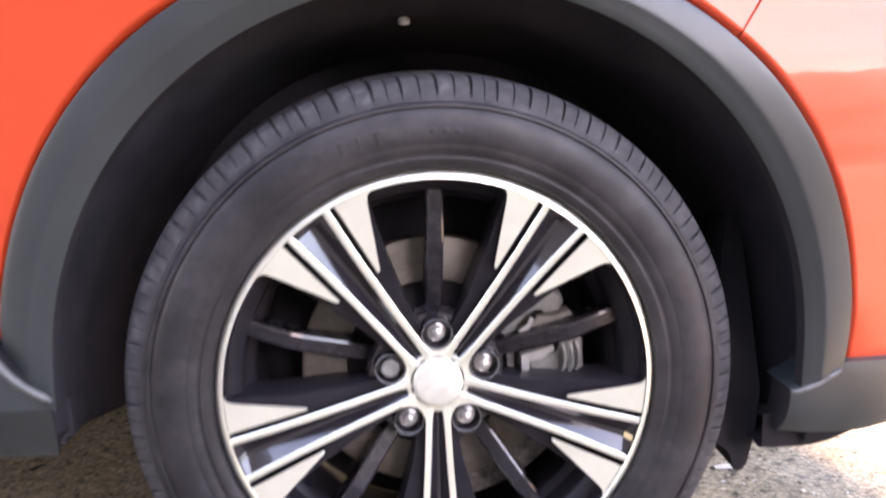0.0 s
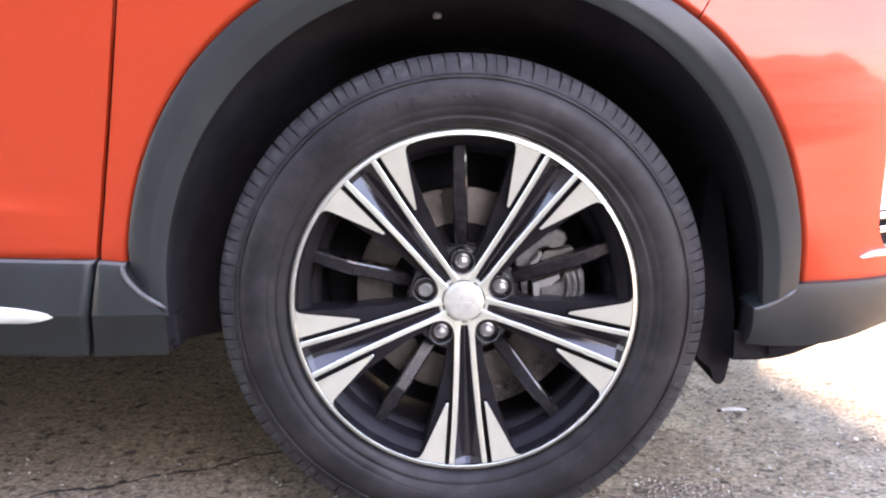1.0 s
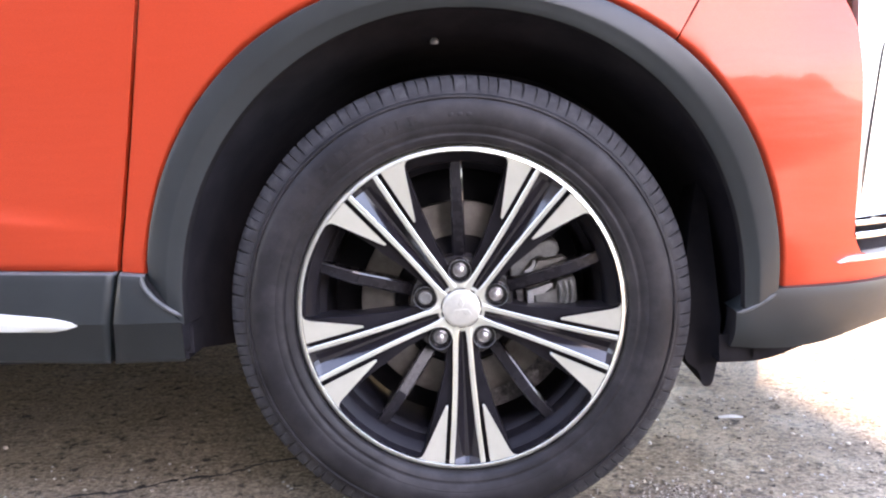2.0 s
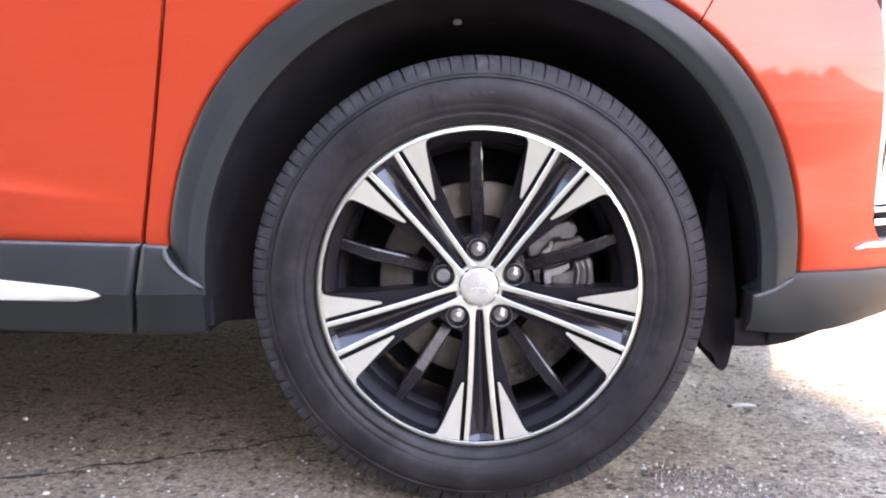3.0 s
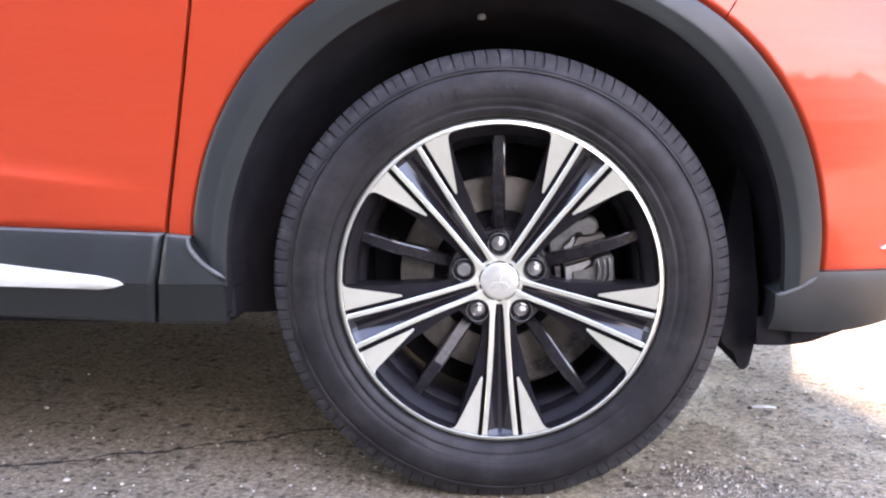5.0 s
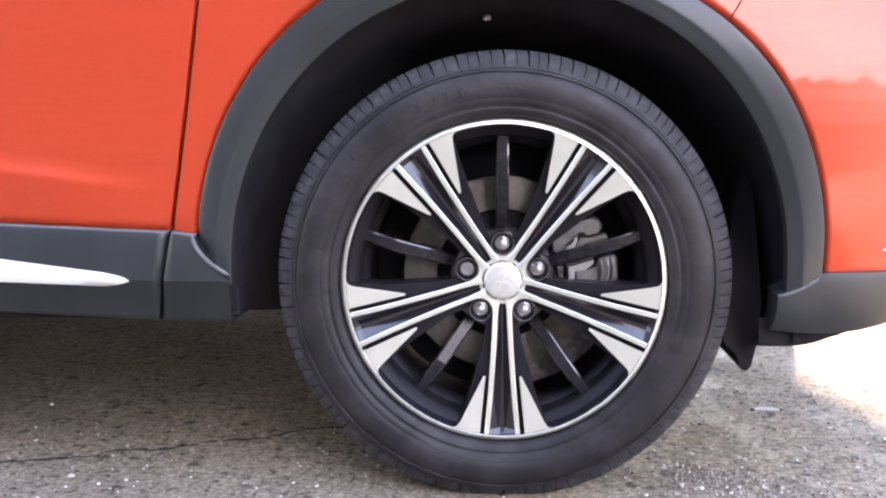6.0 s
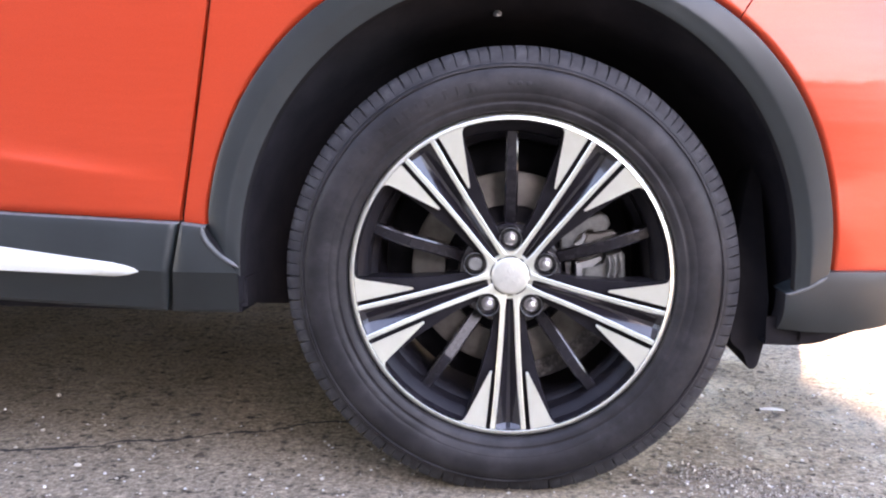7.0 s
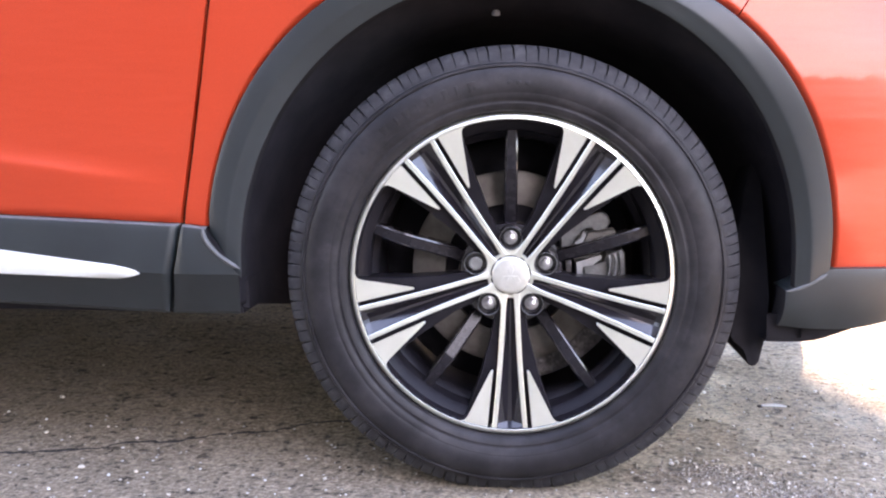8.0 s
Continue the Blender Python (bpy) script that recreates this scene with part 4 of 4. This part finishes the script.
for k in range(520):
    x, y = rng.uniform(-1.3, 1.0), -0.36 + 0.66 * rng.random() ** 1.5
    chip(verts_only, x, y, rng.choice((0.0022, 0.0028, 0.0034, 0.0042)), rng.uniform(0.2, 0.5), rng, 1)
for k in range(620):
    x, y = rng.uniform(0.12, 0.95), -0.10 + 0.72 * rng.random()
    chip(verts_only, x, y, rng.choice((0.0024, 0.003, 0.0038, 0.005)), rng.uniform(0.3, 0.7), rng, 1 if k % 4 == 0 else 0)
gravel = part("gravel", verts_only, [STONE, PALE], smooth=10)
tagged(gravel, "scattered grey stone chips pressed into the asphalt", "gravel", kind="stuff")

PEBBLES = [(-0.95, 0.384, 0.006), (0.33, 0.203, 0.004), (0.316, 0.051, 0.005), (-0.868, 0.18, 0.004), (-0.72, 0.03, 0.005), (-0.62, 0.02, 0.004), (-0.93, 0.05, 0.005), (0.62, 0.36, 0.005), (0.70, 0.30, 0.005), (0.42, 0.33, 0.004), (0.22, -0.02, 0.006), (-0.30, 0.02, 0.004), (0.76, 0.20, 0.005)]
for x, y, size in PEBBLES:
    bm = bmesh.new()
    bmesh.ops.create_icosphere(bm, subdivisions=2, radius=1.0)
    for v in bm.verts:
        w = 1 + 0.25 * noise.noise(v.co * 1.3 + Vector((x * 40, y * 40, 0)))
        v.co = Vector((v.co.x * size * w * 1.2, v.co.y * size * w * 0.9, v.co.z * size * w * 0.55))
    ob = part("pebble", bm, STONE, smooth=80)
    ob.matrix_basis = pose(x, y, lift(x, y) + size * 0.3, 0, 0, rng.uniform(0, 360))
    tagged(ob, "small pale pebble lying loose on the asphalt", "pebble", "loose pebbles")

# white scrap, slightly curled, with a dark burnt end
bm = bmesh.new()
rows = []
for k in range(13):
    f = k / 12
    w = 0.0068 * math.sin(math.pi * min(1, 0.12 + f * 0.80)) ** 0.6
    rows.append([(-0.024 + 0.049 * f, -w + 2 * w * j / 4, 0.0030 + 0.002 * math.sin(3 * f) + 0.0016 * (abs(j - 2) / 2)) for j in range(5)])
sheet(rows, bm)
bmesh.ops.solidify(bm, geom=bm.faces[:], thickness=0.0008)
scrap = part("paper_scrap", bm, PAPER, smooth=60)
scrap.matrix_basis = pose(0.5235, 0.434, 0.0045, 8, 0, -4)
bm = box((-0.032, -0.0035, 0.0008), (-0.0225, 0.0035, 0.0045), bevel=0.0012)
part("burnt_end", bm, TAR, scrap, "dark burnt end")
tagged(scrap, "white curled paper scrap lying on the asphalt", "litter")

# the crack: a thin dark filled seam wandering across the asphalt
CRACK = [(-1.10, 0.03), (-0.86, 0.085), (-0.79, 0.100), (-0.735, 0.114), (-0.70, 0.150), (-0.65, 0.160), (-0.595, 0.166), (-0.559, 0.190), (-0.506, 0.211), (-0.455, 0.228), (-0.42, 0.25), (-0.386, 0.283), (-0.30, 0.30), (-0.15, 0.32)]
rows = []
for k, (x, y) in enumerate(polyline(CRACK, 300)):
    w = 0.0030 + 0.0050 * max(0.0, 0.35 + noise.noise((x * 17, 3, 1)))
    y += 0.006 * noise.noise((x * 60, 1, 2)) + 0.003 * noise.noise((x * 150, 5, 2))
    rows.append([(x, y - w, lift(x, y) + 0.0006), (x, y, lift(x, y) - 0.0002 + 0.001), (x, y + w, lift(x, y) + 0.0006)])
part("crack", sheet(rows), TAR, ground, "dark crack")

# ------------------------------------------------------------------ unseen, behind the camera: clipped hedge for the reflected skyline, plain building for shade
# added hedge; its top sets the skyline mirrored in the bumper
core = box((2.15, -8.2, 0.0), (34, -7.0, 1.80), bevel=0.1)
hedge = part("hedge", core, LEAF)
tagged(hedge, "unseen clipped dark green hedge, stand-in for the reflected skyline", "hedge", kind="stuff")
lv, lf = [], []
for k in range(9000):
    x = rng.uniform(2.1, 34) if k % 3 else rng.uniform(2.1, 9)
    hh = 1.84 + 0.07 * noise.noise((x * 0.6, 0, 0)) + 0.04 * noise.noise((x * 2.1, 4, 0)) + (0.10 if 5.0 < x < 8.0 else 0.0)
    if rng.random() < 0.62:
        c = Vector((x, -6.98 + rng.uniform(-0.06, 0.16), rng.uniform(0.02, hh)))
    else:
        c = Vector((x, rng.uniform(-8.2, -6.95), hh + rng.uniform(-0.10, 0.0)))
    u = Vector((rng.gauss(0, 1), rng.gauss(0, 1), rng.gauss(0, 1))).normalized() * rng.uniform(0.05, 0.10)
    v = u.orthogonal().normalized() * rng.uniform(0.05, 0.10)
    n0 = len(lv)
    lv += [c - u, c + v, c + u, c - v]
    lf.append((n0, n0 + 1, n0 + 2, n0 + 3))
lm = bpy.data.meshes.new("leaves")
lm.from_pydata([tuple(p) for p in lv], [], lf)
lm.materials.append(LEAF)
leaves = new("leaves", lm)
leaves.parent = hedge

wall_m = mat("grey_plaster", (0.20, 0.19, 0.18), 0.8)
feed(wall_m, ramp(wall_m, tex(wall_m, 1.5, 6), [(0.3, (0.075, 0.069, 0.065)), (0.7, (0.125, 0.115, 0.108))]), "Base Color")
# unseen building, sized and placed so that its shadow covers the car
block = part("building_wall", box((-26, -19, -0.02), (3.40, -11, 14.5), bevel=0.03), wall_m)
tagged(block, "unseen plain grey plastered building that shades the car from across the yard", "building", kind="structure")

# dark lining behind the door gap, and the shut line in the bright bezel
part("gap_lining", box((-0.60, 0.014, 0.29), (-0.432, 0.030, 0.96), bevel=0.003), LINER, car)
GAP = [(0.630 - 0.040 * f ** 0.8, nose(0.630 - 0.040 * f ** 0.8) - 0.0048, 0.72 - 0.235 * f) for f in (0, 0.12, 0.25, 0.4, 0.55, 0.7, 0.85, 1.0)]
tube(GAP, 0.0014, "bezel_groove", FLAP_SHADE, car)

# unseen wall added to cut the light that reaches under the car
far_light_block = part("far_light_block", box((-12, 3.2, -0.02), (0.30, 3.4, 2.2), bevel=0.02), wall_m)
tagged(far_light_block, "unseen plain grey wall added beyond the car to block light", "wall", kind="structure")
